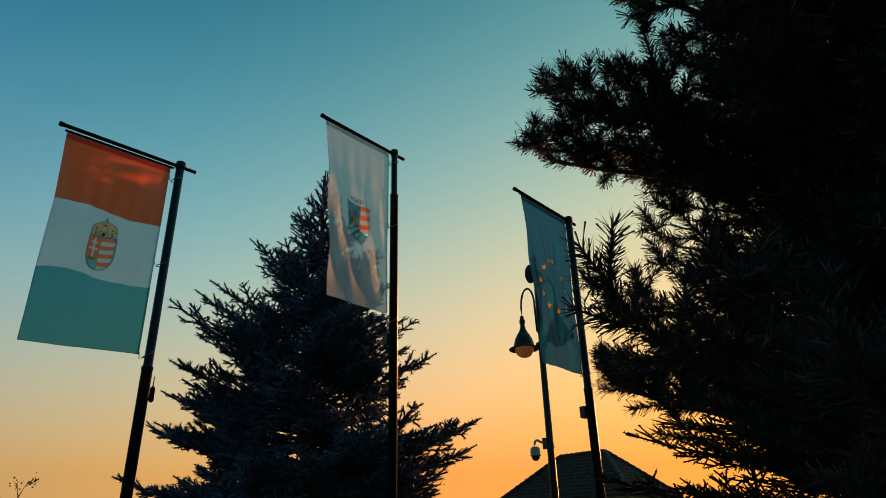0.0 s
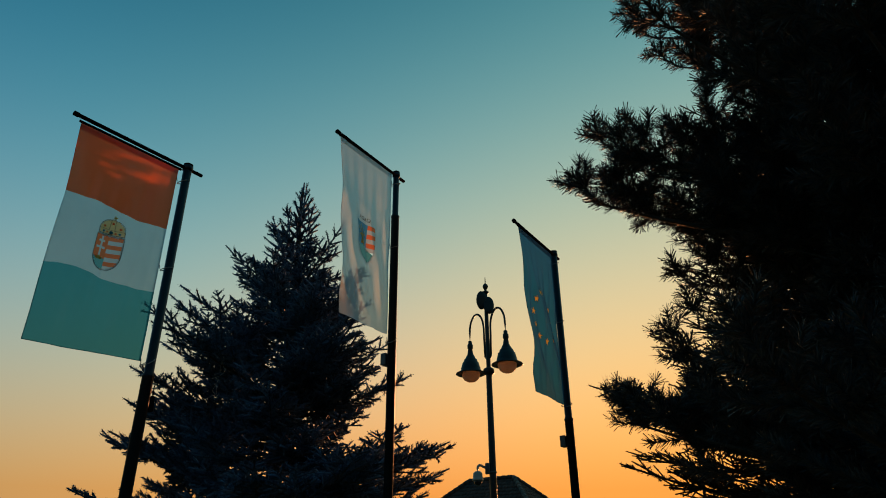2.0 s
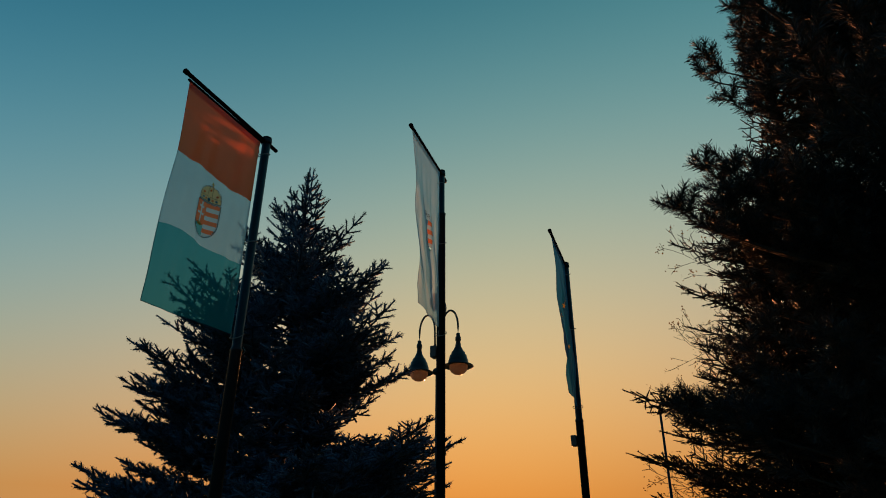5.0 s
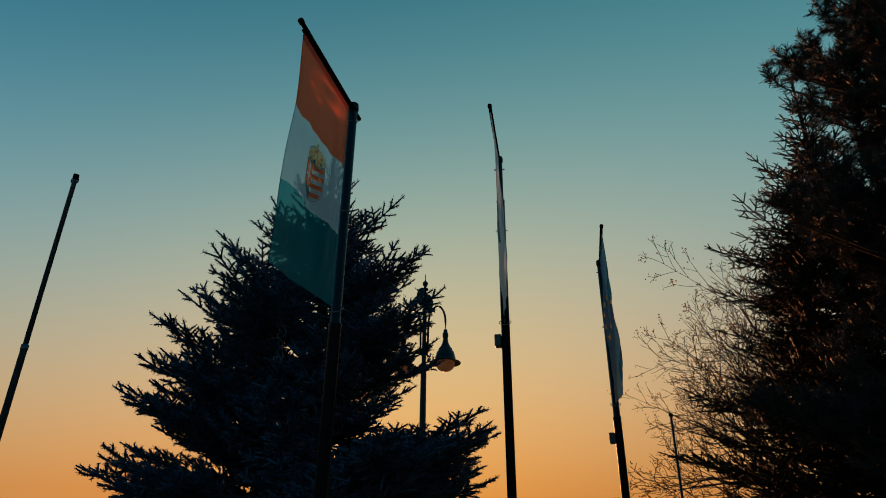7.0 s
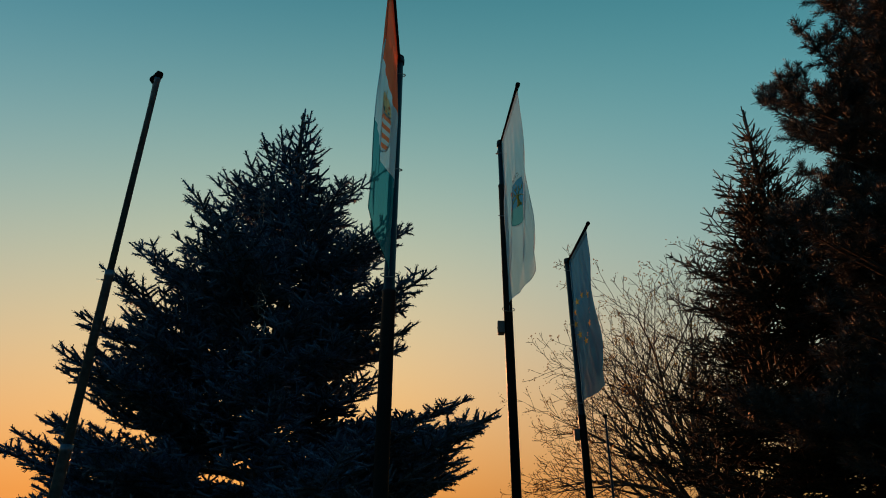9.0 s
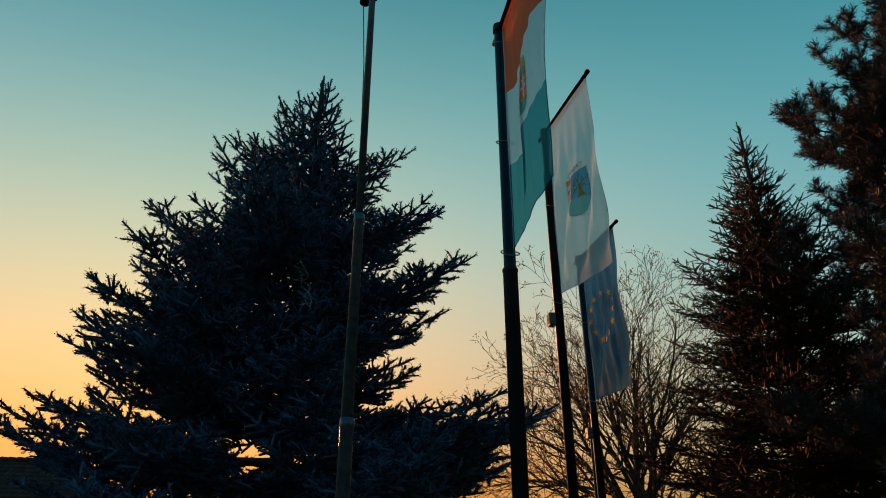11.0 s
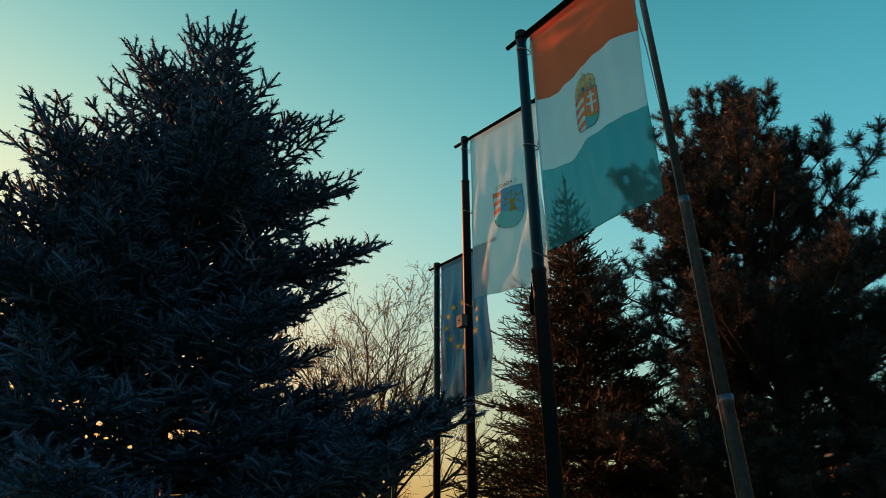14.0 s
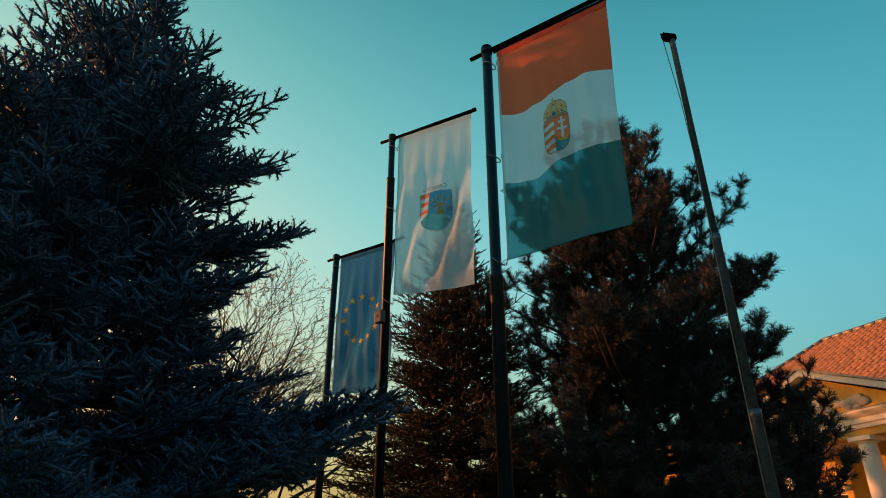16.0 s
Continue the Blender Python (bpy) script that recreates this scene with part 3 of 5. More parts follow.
def town_flag(spec, d):
    folds = dict(waves=[(0.018, 0.8, 0.16, 2.6), (0.005, 2.2, 0.6, 0.4), (0.005, 5.2, 0.15, 1.1)], creases=[(0.034, 2.3, 0.95, 0.87, 0.08)], shrink=0.04, sag=0.01, skew=-0.01, lean=0.045, lift=0.03, drop=1.0)
    place = cloth_place(spec, d, folds)
    ob = thing("town_flag", place(0.1, 0.05), "white banner with a blue and green shield on a crossbar", "flag", "banners on the poles")
    c = (0.635, 1.14)
    w, h = 0.4, 0.46
    sh = shield_outline(w, h, 0.5)
    big = [(x * 1.04, y * 1.04) for x, y in sh]
    V, F = cloth_grid(place, 0.1, 1.1, 0.05, 2.06, cut=[(c, sh)])
    part_np("cloth", [tuple(v) for v in V], F, M_WHITE, ob, "thin white cloth with soft folds", True)
    arms = printed("coat_of_arms", stroke(big + big[:1], 0.005), 0.0016, P_WHITE, place, c, ob, "printed shield with stripes, tree and hill")
    printed("rim", stroke(sh + sh[:1], 0.003), 0.0028, P_BLUE, place, c, arms)
    ridge = [(-0.2 + 0.04 * k, -0.11 + 0.07 * math.sin(math.pi * k / 10)) for k in range(11)]
    field = [(-0.07, 0.3)] + [(-0.07, -0.052)] + [p for p in ridge if p[0] > -0.07] + [(0.2, 0.3)]
    printed("blue_field", [clip(field, sh)], 0.0008, P_BLUE, place, c, arms)
    for k in range(6):
        y1 = 0.23 - 0.052 * k
        printed("red_bar" if k % 2 == 0 else "white_bar", [clip(rect(-0.2, max(y1 - 0.052, -0.075), -0.07, y1), sh)], 0.0008, P_RED if k % 2 == 0 else P_WHITE, place, c, arms)
    hill = [(-0.2, -0.4), (0.2, -0.4)] + ridge[::-1]
    printed("green_hill", [clip(hill, sh)], 0.0012, P_GREEN, place, c, arms)
    trunk = [(0.0, -0.05), (0.03, -0.035), (0.045, -0.05), (0.075, -0.035), (0.1, -0.055), (0.125, -0.045), (0.095, -0.01), (0.083, 0.04), (0.095, 0.075), (0.07, 0.085), (0.05, 0.078), (0.03, 0.085), (0.045, 0.04), (0.035, -0.01)]
    printed("golden_tree", [trunk], 0.002, P_GOLD, place, c, arms, "golden bare tree", sides=2)
    limbs = [[(0.05, 0.07), (0.01, 0.1), (-0.03, 0.09)], [(0.01, 0.1), (-0.01, 0.14)], [(0.06, 0.08), (0.05, 0.13), (0.02, 0.17)], [(0.05, 0.13), (0.08, 0.17), (0.075, 0.2)], [(0.08, 0.07), (0.12, 0.11), (0.12, 0.16)], [(0.12, 0.11), (0.16, 0.12), (0.175, 0.15)], [(0.085, 0.06), (0.13, 0.06), (0.17, 0.03)], [(0.045, 0.06), (0.0, 0.05), (-0.03, 0.02)]]
    printed("golden_branches", [q for l in limbs for q in stroke(l, 0.011)], 0.0024, P_GOLD, place, c, arms, sides=2)["kind"] = "stuff"
    for sg in (-1, 1):
        printed("scroll_end", stroke([(sg * 0.115, 0.262), (sg * 0.16, 0.275), (sg * 0.15, 0.305), (sg * 0.125, 0.3)], 0.005), 0.0016, P_DARK, place, c, arms)
    letters("SZADA", 0.062, 0.003, P_DARK, place, (c[0], c[1] - 0.262), arms, 0.5, 1.15)
    flag_trim(ob, spec, d, place, M_WHITE, 2.06, [(0.14, 0.5), (0.98, 0.6), (2.1, 1.0)], [(0.05, 2.06, M_WHITE)])


def european_flag(spec, d):
    folds = dict(waves=[(0.014, 0.8, 0.2, 3.0), (0.004, 3.6, 0.9, 0.9), (0.007, 5.6, 0.1, 0.2)], creases=[(0.058, 1.3, 0.8, 0.175, 0.3)], shrink=0.05, sag=0.01, skew=-0.01, lean=0.03, lift=0.03, drop=1.0)
    place = cloth_place(spec, d, folds)
    ob = thing("european_flag", place(0.1, 0.05), "blue banner with a ring of golden stars on a crossbar", "flag", "banners on the poles")
    stars = [star(0.31 * math.sin(math.pi * k / 6), 0.31 * math.cos(math.pi * k / 6), 0.058) for k in range(12)]
    V, F = cloth_grid(place, 0.1, 1.1, 0.05, 2.02, step=0.008, cut=[((0.57, 1.03), s) for s in stars])
    part_np("cloth", [tuple(v) for v in V], F, M_EU, ob, "thin blue cloth with diagonal folds", True)
    for k, s in enumerate(stars):
        printed("star", [s], 0.0008, P_STAR, place, (0.57, 1.03), ob, "golden star" if k == 0 else "")
    flag_trim(ob, spec, d, place, M_EU, 2.02, [(0.14, 0.5), (0.95, 0.5), (2.0, 0.7)], [(0.05, 2.02, M_EU)])


P1, D1 = banner_pole(POLES[0], [(0.049, 2.85), (0.041, 5.03)], [("weight", 2.62)], "tall dark painted steel flagpole with a crossbar for a banner")
P2, D2 = banner_pole(POLES[1], [(0.046, 5.06), (0.036, 5.665)], [("box", 3.33)], "tall dark steel flagpole stepped near its top, with small box")
P3, D3 = banner_pole(POLES[2], [(0.049, 2.9), (0.043, 5.10)], [("box", 2.65)], "dark painted steel flagpole beside a bare tree, with a crossbar")
national_flag(POLES[0], D1)
town_flag(POLES[1], D2)
european_flag(POLES[2], D3)


def empty_pole():
    """The thinner pole without a flag: three tubes, a pulley head and its rope."""
    foot, top = Vector((-6.816, 0.635, GROUND)), Vector((-6.848, 0.652, 3.27))
    at = lambda z: foot + (top - foot) * ((z - GROUND) / (top.z - GROUND))
    ob = thing("telescopic_flagpole", foot, "weathered grey steel flagpole without a flag, narrowing in steps", "flagpole")
    for nm, z0, z1, r in (("lower_tube", GROUND, 1.45, 0.0215), ("middle_tube", 1.43, 2.18, 0.0178), ("upper_tube", 2.16, 3.27, 0.0138)):
        bm = sweep(bmesh.new(), [at(z0), at(z1 - 0.03), at(z1 - 0.028), at(z1)], [r, r, r * 1.1, r * 1.1], 20)
        part(nm, bm, M_WEATHERED, ob)
    rv = Vector((0.75, -0.66, 0))             # across, seen from the south-west
    h = at(3.27)
    head = part("pulley_head", box(bmesh.new(), (-0.042, -0.017, -0.015), (0.022, 0.017, 0.022), Matrix.Translation(h) @ rv.to_track_quat("X", "Z").to_matrix().to_4x4(), 0.008), M_BAR, ob, "dark pulley head")
    part("pulley", lathe(bmesh.new(), [(0.008, -0.008), (0.024, -0.008), (0.018, 0), (0.024, 0.008), (0.008, 0.008)], h - rv * 0.04 + Vector((0, 0, 0.002)), 16, Matrix.Rotation(radians(90), 4, "X")), M_BAR, head)
    bm = bmesh.new()
    sweep(bm, [h - rv * 0.05, at(2.9) - rv * 0.024, at(2.6) - rv * 0.0165, at(2.2) - rv * 0.0165, at(1.9) - rv * 0.021, at(1.5) - rv * 0.0255, at(0.95) - rv * 0.028], 0.0022, 5)
    part("halyard", bm, M_ROPE, ob, "thin grey rope along the pole")
    part("cleat", sweep(bmesh.new(), [at(0.98) - rv * 0.05, at(0.92) - rv * 0.06, at(0.86) - rv * 0.05], 0.009, 8), M_WEATHERED, ob)


empty_pole()


# ---- street lamp with its camera ----
def street_lamp():
    x, y = -7.95, 11.8
    ob = thing("street_lamp", (x, y, GROUND), "dark green twin-arm street lamp with bell shades, unlit", "street lamp")
    part("base", lathe(bmesh.new(), [(0.0, GROUND), (0.16, GROUND), (0.16, 0.0), (0.13, 0.05), (0.1, 0.5), (0.09, 0.55)], (x, y, 0), 20), M_LAMP, ob)
    part("pole", lathe(bmesh.new(), [(0.085, 0.5), (0.074, 3.0), (0.064, 5.2), (0.05, 5.3), (0.045, 6.75), (0.036, 6.95), (0.036, 7.16)], (x, y, 0), 20), M_LAMP, ob)
    part("collar", lathe(bmesh.new(), [(0.07, 5.2), (0.12, 5.22), (0.125, 5.29), (0.11, 5.33), (0.055, 5.36)], (x, y, 0), 20), M_LAMP, ob)
    part("finial", lathe(bmesh.new(), [(0.04, 7.14), (0.075, 7.16), (0.075, 7.19), (0.03, 7.21), (0.03, 7.25), (0.055, 7.28), (0.065, 7.32), (0.055, 7.36), (0.02, 7.39), (0.012, 7.42), (0.008, 7.56)], (x, y, 0), 16), M_LAMP, ob)
    arm = Vector((0.988, -0.156, 0))
    for s in (1, -1):
        dv = arm * s
        pts = [Vector((x, y, 5.62)) + dv * 0.085, Vector((x, y, 6.2)) + dv * 0.1]
        pts += [Vector((x, y, 6.28)) + dv * (0.315 - 0.215 * math.cos(a)) + Vector((0, 0, 0.42 * math.sin(a))) for a in [math.pi * k / 14 for k in range(15)]]
        pts += [Vector((x, y, 6.05)) + dv * 0.53]
        a_ob = part("arm", sweep(bmesh.new(), pts, 0.024, 10), M_LAMP, ob)
        part("bracket", sweep(bmesh.new(), [Vector((x, y, 5.62)) + dv * 0.085, Vector((x, y, 5.55)) + dv * 0.03], 0.02, 8), M_LAMP, a_ob)
        c = Vector((x, y, 0)) + dv * 0.53
        shade = part("bell_shade", lathe(bmesh.new(), [(0.035, 6.1), (0.045, 6.08), (0.045, 6.03), (0.065, 6.0), (0.065, 5.92), (0.05, 5.9), (0.07, 5.78), (0.1, 5.72), (0.13, 5.66), (0.15, 5.65), (0.17, 5.58), (0.19, 5.57), (0.215, 5.47), (0.225, 5.45), (0.23, 5.38), (0.34, 5.33), (0.345, 5.315), (0.335, 5.31), (0.2, 5.34), (0.18, 5.5), (0.05, 5.7)], c, 32), M_LAMP, ob, "dark green metal bell shade")
        part("globe", lathe(bmesh.new(), [(0.2, 5.35), (0.212, 5.31), (0.2, 5.25), (0.165, 5.19), (0.1, 5.145), (0.03, 5.13)], c, 28), M_GLOBE, shade, "frosted glass globe")
    for k, (o, z) in enumerate(((-0.1, 6.95), (0.06, 6.82))):
        c = Vector((x, y, z)) + Vector((0.85, 0.53, 0)) * o + Vector((0.3, -0.5, 0)) * 0.12
        rot = Vector((0.55, -0.75, 0.1 if k else -0.1)).to_track_quat("Z", "Y").to_matrix().to_4x4()
        bm = bmesh.new()
        prof = [(0.0, -0.02), (0.1, -0.02), (0.15, -0.01), (0.155, 0.0), (0.15, 0.012), (0.08, 0.02), (0.0, 0.022)]
        lathe(bm, prof, (0, 0, 0), 24)
        bmesh.ops.scale(bm, vec=(0.8, 1.45, 1), verts=bm.verts)
        bmesh.ops.transform(bm, matrix=Matrix.Translation(c) @ rot, verts=bm.verts)
        part("ornament_disc", bm, M_LAMP, ob)
    ob.scale = (1.012, 1.012, 1.012)
    return x, y


def security_camera(x, y):
    side = Vector((-0.82, -0.57, 0))
    c = Vector((x, y, 3.24)) + side * 0.11
    ob = thing("security_camera", c, "white dome security camera on a bracket, fixed to the lamp post", "security camera")
    m = side.to_track_quat("X", "Z").to_matrix().to_4x4()
    part("mounting_box", box(bmesh.new(), (-0.05, -0.07, -0.11), (0.05, 0.07, 0.11), Matrix.Translation(c) @ m, 0.012), M_ZINC, ob, "grey junction box")
    part("strap", lathe(bmesh.new(), [(0.078, 3.15), (0.087, 3.15), (0.087, 3.18), (0.078, 3.18)], (x, y, 0), 18), M_ZINC, ob)
    pts = [c + side * 0.05 + Vector((0, 0, 0.02))] + [c + side * (0.07 + 0.14 * math.sin(a)) + Vector((0, 0, 0.02 + 0.06 * math.sin(2 * a) - 0.03 * (1 - math.cos(a)))) for a in [math.pi / 2 * k / 8 for k in range(1, 9)]]
    e = pts[-1]
    part("bracket_arm", sweep(bmesh.new(), pts + [e - Vector((0, 0, 0.05))], 0.026, 12), M_CAMWHITE, ob)
    z = e.z - 0.04
    hs = part("housing", lathe(bmesh.new(), [(0.03, z), (0.06, z - 0.005), (0.095, z - 0.04), (0.105, z - 0.1), (0.105, z - 0.16), (0.112, z - 0.165), (0.112, z - 0.19), (0.09, z - 0.195)], (e.x, e.y, 0), 26), M_CAMWHITE, ob)
    part("dome", lathe(bmesh.new(), [(0.088, z - 0.19), (0.086, z - 0.22), (0.07, z - 0.26), (0.035, z - 0.285), (0.0, z - 0.29)], (e.x, e.y, 0), 24), M_CAMDARK, hs, "dark glossy dome")


LX, LY = street_lamp()
security_camera(LX, LY)


def far_pole():
    x, y, z = -2.98, 9.0, 3.4
    ob = thing("thin_pole", (x, y, GROUND), "thin dark metal pole with a small knob, near bare tree", "pole")
    part("shaft", sweep(bmesh.new(), [(x - 0.03, y, GROUND), (x, y, z)], [0.028, 0.018], 12), M_STEEL, ob)
    part("knob", lathe(bmesh.new(), [(0.0, z - 0.02), (0.03, z - 0.01), (0.036, z + 0.015), (0.026, z + 0.035), (0, z + 0.042)], (x, y, 0), 14), M_BAR, ob)


far_pole()


# ---- houses ----
def tiled_slope(corners, course, tile_w, thick, seed):
    """Overlapping flat tiles, course by course, on a roof plane given by eave-left, eave-right, ridge-right, ridge-left."""
    a, b, c, d = [Vector(p) for p in corners]
    n = (b - a).cross(d - a).normalized()
    if n.z < 0:
        n = -n
    rise = ((d + c) / 2 - (a + b) / 2).length
    rows = max(1, int(rise / course))
    rng = np.random.default_rng(seed)
    V, F = [], []
    for r in range(rows):
        t0, t1 = r / rows, min(1.0, (r + 1.12) / rows)
        l0, r0, l1, r1 = a.lerp(d, t0), b.lerp(c, t0), a.lerp(d, t1), b.lerp(c, t1)
        w = (r0 - l0).length
        k = max(1, round(w / tile_w))
        e = (r0 - l0) / max(w, 1e-6)
        shift = 0.5 * (r % 2)
        for i in range(-1, k + 1):
            s0, s1 = (i + shift) * w / k + 0.006, (i + 1 + shift) * w / k - 0.006
            s0, s1 = max(0.0, s0), min(w, s1)
            if s1 - s0 < 0.02:
                continue
            lim0, lim1 = (l1 - l0).dot(e), w + (r1 - r0).dot(e)
            up = (l1 - l0) - e * lim0
            q0, q1 = max(s0, lim0), min(s1, lim1)
            if q1 - q0 < 0.01:
                q0 = q1 = min(max((s0 + s1) / 2, lim0), lim1)
            h = thick * (1 + 0.25 * rng.uniform(-1, 1))
            base = len(V)
            lo0, lo1, hi0, hi1 = l0 + e * s0, l0 + e * s1, l0 + e * q0 + up, l0 + e * q1 + up
            V += [lo0 + n * h, lo1 + n * h, hi1 + n * 0.004, hi0 + n * 0.004, lo0 - n * 0.004, lo1 - n * 0.004]
            F += [(base, base + 1, base + 2, base + 3), (base + 4, base + 5, base + 1, base), (base + 4, base, base + 3, base + 3), (base + 5, base + 2, base + 1, base + 1)]
    V = [tuple(v) for v in V]
    F = [(f[0], f[1], f[2], f[3]) for f in F]
    tris = [(f[0], f[1], f[2]) for f in F] + [(f[0], f[2], f[3]) for f in F if f[2] != f[3]]
    return V, tris


def prism(bm, pts, lo, hi, frame_m):
    """A flat outline (s, z) stretched along the local depth from lo to hi."""
    f0 = [bm.verts.new(frame_m @ Vector((s, lo, z))) for s, z in pts]
    f1 = [bm.verts.new(frame_m @ Vector((s, hi, z))) for s, z in pts]
    bm.faces.new(f0); bm.faces.new(f1[::-1])
    for i in range(len(pts)):
        j = (i + 1) % len(pts)
        bm.faces.new((f0[i], f0[j], f1[j], f1[i]))
    return bm


def wall_with_holes(bm, s0, s1, z0, z1, lo, hi, holes, m):
    """A wall slab cut into pieces round rectangular holes (s0, s1, z0, z1), side by side."""
    x = s0
    for h0, h1, g0, g1 in sorted(holes):
        box(bm, (x, lo, z0), (h0, hi, z1), m)
        if g0 > z0:
            box(bm, (h0, lo, z0), (h1, hi, g0), m)
        box(bm, (h0, lo, g1), (h1, hi, z1), m)
        x = h1
    return box(bm, (x, lo, z0), (s1, hi, z1), m)


def window_in(ob, s0, s1, z0, z1, depth, m, name="window"):
    w = part(name, box(bmesh.new(), (s0, depth - 0.02, z0), (s1, depth, z1), m), M_GLASS, ob, "dark window pane", False)
    bm = bmesh.new()
    for lo, hi in (((s0, 0), (s0 + 0.07, 0)), ((s1 - 0.07, 0), (s1, 0)), (((s0 + s1) / 2 - 0.03, 0), ((s0 + s1) / 2 + 0.03, 0))):
        box(bm, (lo[0], depth + 0.003, z0 + 0.07), (hi[0], depth + 0.05, z1 - 0.07), m)
    for za, zb in ((z0, z0 + 0.07), (z1 - 0.07, z1)):
        box(bm, (s0, depth + 0.003, za), (s1, depth + 0.05, zb), m)
    part("frame", bm, M_PLASTER, w, "white window frame", False)
    return w


def town_hall():
    dv = Vector((-0.4229, -0.9062, 0))       # along the front
    nv = Vector((-0.9062, 0.4229, 0))        # out of the front, to the west
    m = Matrix.Translation((7.74, 3.8, 0)) @ Matrix(((dv.x, nv.x, 0, 0), (dv.y, nv.y, 0, 0), (0, 0, 1, 0), (0, 0, 0, 1)))
    P = lambda s, o, z: m @ Vector((s, o, z))
    ob = thing("town_hall", P(0.85, -6, GROUND), "ochre town hall with white columns, pediment and red tiled roof", "building")
    c = 0.85
    # body
    bm = bmesh.new()
    wall_with_holes(bm, -7.2, 12.0, GROUND, 4.1, -2.1, -1.8, [(0.25, 1.45, GROUND, 2.2), (1.75, 2.75, 0.7, 2.75), (-1.05, -0.05, 0.7, 2.75), (4.2, 5.4, 0.7, 2.6), (7.2, 8.4, 0.7, 2.6), (-4.4, -3.2, 0.7, 2.6)], m)
    part("front_wall", bm, M_OCHRE, ob, "ochre rendered wall", False)
    bm = bmesh.new()
    box(bm, (-7.2, -10.6, GROUND), (12.0, -10.3, 4.1), m)
    box(bm, (-7.2, -10.3, GROUND), (-6.9, -2.1, 4.1), m)
    box(bm, (11.7, -10.3, GROUND), (12.0, -2.1, 4.1), m)
    part("rear_walls", bm, M_OCHRE, ob, "", False)
    for s0, s1 in ((1.75, 2.75), (-1.05, -0.05), (4.2, 5.4), (7.2, 8.4), (-4.4, -3.2)):
        window_in(ob, s0, s1, 0.7, 2.75 if abs(s0) < 2 else 2.6, -1.95, m)
    part("door", box(bmesh.new(), (0.25, -1.98, GROUND), (1.45, -1.92, 2.2), m, 0.01), M_WOOD, ob, "dark wooden entrance door", False)
    for s0, s1 in ((1.6, 2.9), (-1.2, 0.1)):
        part("lintel", box(bmesh.new(), (s0, -1.8, 2.76), (s1, -1.7, 2.9), m, 0.01), M_PLASTER, ob, "white window head", False)
    # portico: columns, beam, ceiling, pediment
    for k, s in enumerate((c - 2.3, c - 0.95, c + 0.95, c + 2.3)):
        p = P(s, -0.15, 0)
        col = part("column", lathe(bmesh.new(), [(0.2, GROUND + 0.2), (0.205, 0.6), (0.2, 1.6), (0.178, 3.3), (0.172, 3.42)], (p.x, p.y, 0), 28), M_PLASTER, ob, "smooth white round column" if k == 0 else "")
        part("capital", box(bmesh.new(), (s - 0.25, -0.4, 3.46), (s + 0.25, 0.1, 3.55), m, 0.01), M_PLASTER, col, "", False)
        part("necking", lathe(bmesh.new(), [(0.17, 3.4), (0.2, 3.42), (0.22, 3.455)], (p.x, p.y, 0), 24), M_PLASTER, col)
        part("plinth", box(bmesh.new(), (s - 0.27, -0.42, GROUND), (s + 0.27, 0.12, GROUND + 0.22), m, 0.01), M_PLASTER, col, "", False)
    part("beam", box(bmesh.new(), (c - 2.6, -0.4, 3.55), (c + 2.6, 0.0, 3.7), m), M_OCHRE, ob, "ochre beam on the columns", False)
    for s0 in (c - 2.6, c + 2.25):
        part("side_beam", box(bmesh.new(), (s0, -1.8, 3.55), (s0 + 0.35, -0.403, 3.7), m), M_OCHRE, ob, "", False)
    bm = bmesh.new()
    prof = [(-0.02, 3.7), (0.05, 3.7), (0.05, 3.78), (0.09, 3.8), (0.09, 3.9), (0.2, 3.96), (0.24, 4.0), (0.24, 4.04), (-0.02, 4.04)]
    f0 = [bm.verts.new(P(c - 2.85, o, z)) for o, z in prof]
    f1 = [bm.verts.new(P(c + 2.85, o, z)) for o, z in prof]
    bm.faces.new(f0); bm.faces.new(f1[::-1])
    for i in range(len(prof)):
        j = (i + 1) % len(prof)
        bm.faces.new((f0[i], f0[j], f1[j], f1[i]))
    part("cornice", bm, M_PLASTER, ob, "white moulded cornice", False)
    part("porch_ceiling", box(bmesh.new(), (c - 2.6, -1.8, 3.703), (c + 2.6, -0.03, 3.75), m), M_PLASTER, ob, "", False)
    part("flashing", box(bmesh.new(), (c - 2.86, -0.1, 4.043), (c + 2.86, 0.26, 4.06), m), M_LEAD, ob, "", False)
    apex = 5.06
    part("tympanum", prism(bmesh.new(), [(c - 2.4, 4.06), (c + 2.4, 4.06), (c, apex - 0.02)], -0.25, -0.06, m), M_OCHRE, ob, "ochre gable field", False)
    bm = bmesh.new()
    for sg in (1, -1):
        prism(bm, [(c, apex), (c, apex + 0.13), (c + sg * 2.95, 4.06 - 0.06 + 0.06), (c + sg * 2.7, 4.06 - 0.05)][::sg], -0.3, 0.18, m)
    part("raking_cornice", bm, M_PLASTER, ob, "white sloping cornice", False)
    for sg in (1, -1):
        bm = prism(bmesh.new(), [(c, apex + 0.133), (c, apex + 0.18), (c + sg * 3.05, 4.1), (c + sg * 3.0, 4.06)][::sg], -0.3, 0.22, m)
        part("verge_flashing", bm, M_LEAD, ob, "grey metal verge", False)
        V, F = tiled_slope([P(c + sg * 3.0, -0.3, 4.1), P(c + sg * 3.0, -2.6, 4.1), P(c, -2.6, apex + 0.17), P(c, -0.3, apex + 0.17)], 0.2, 0.21, 0.022, 3)
        part_np("porch_tiles", V, F, M_TILE, ob, "red clay tiles")["kind"] = "stuff"
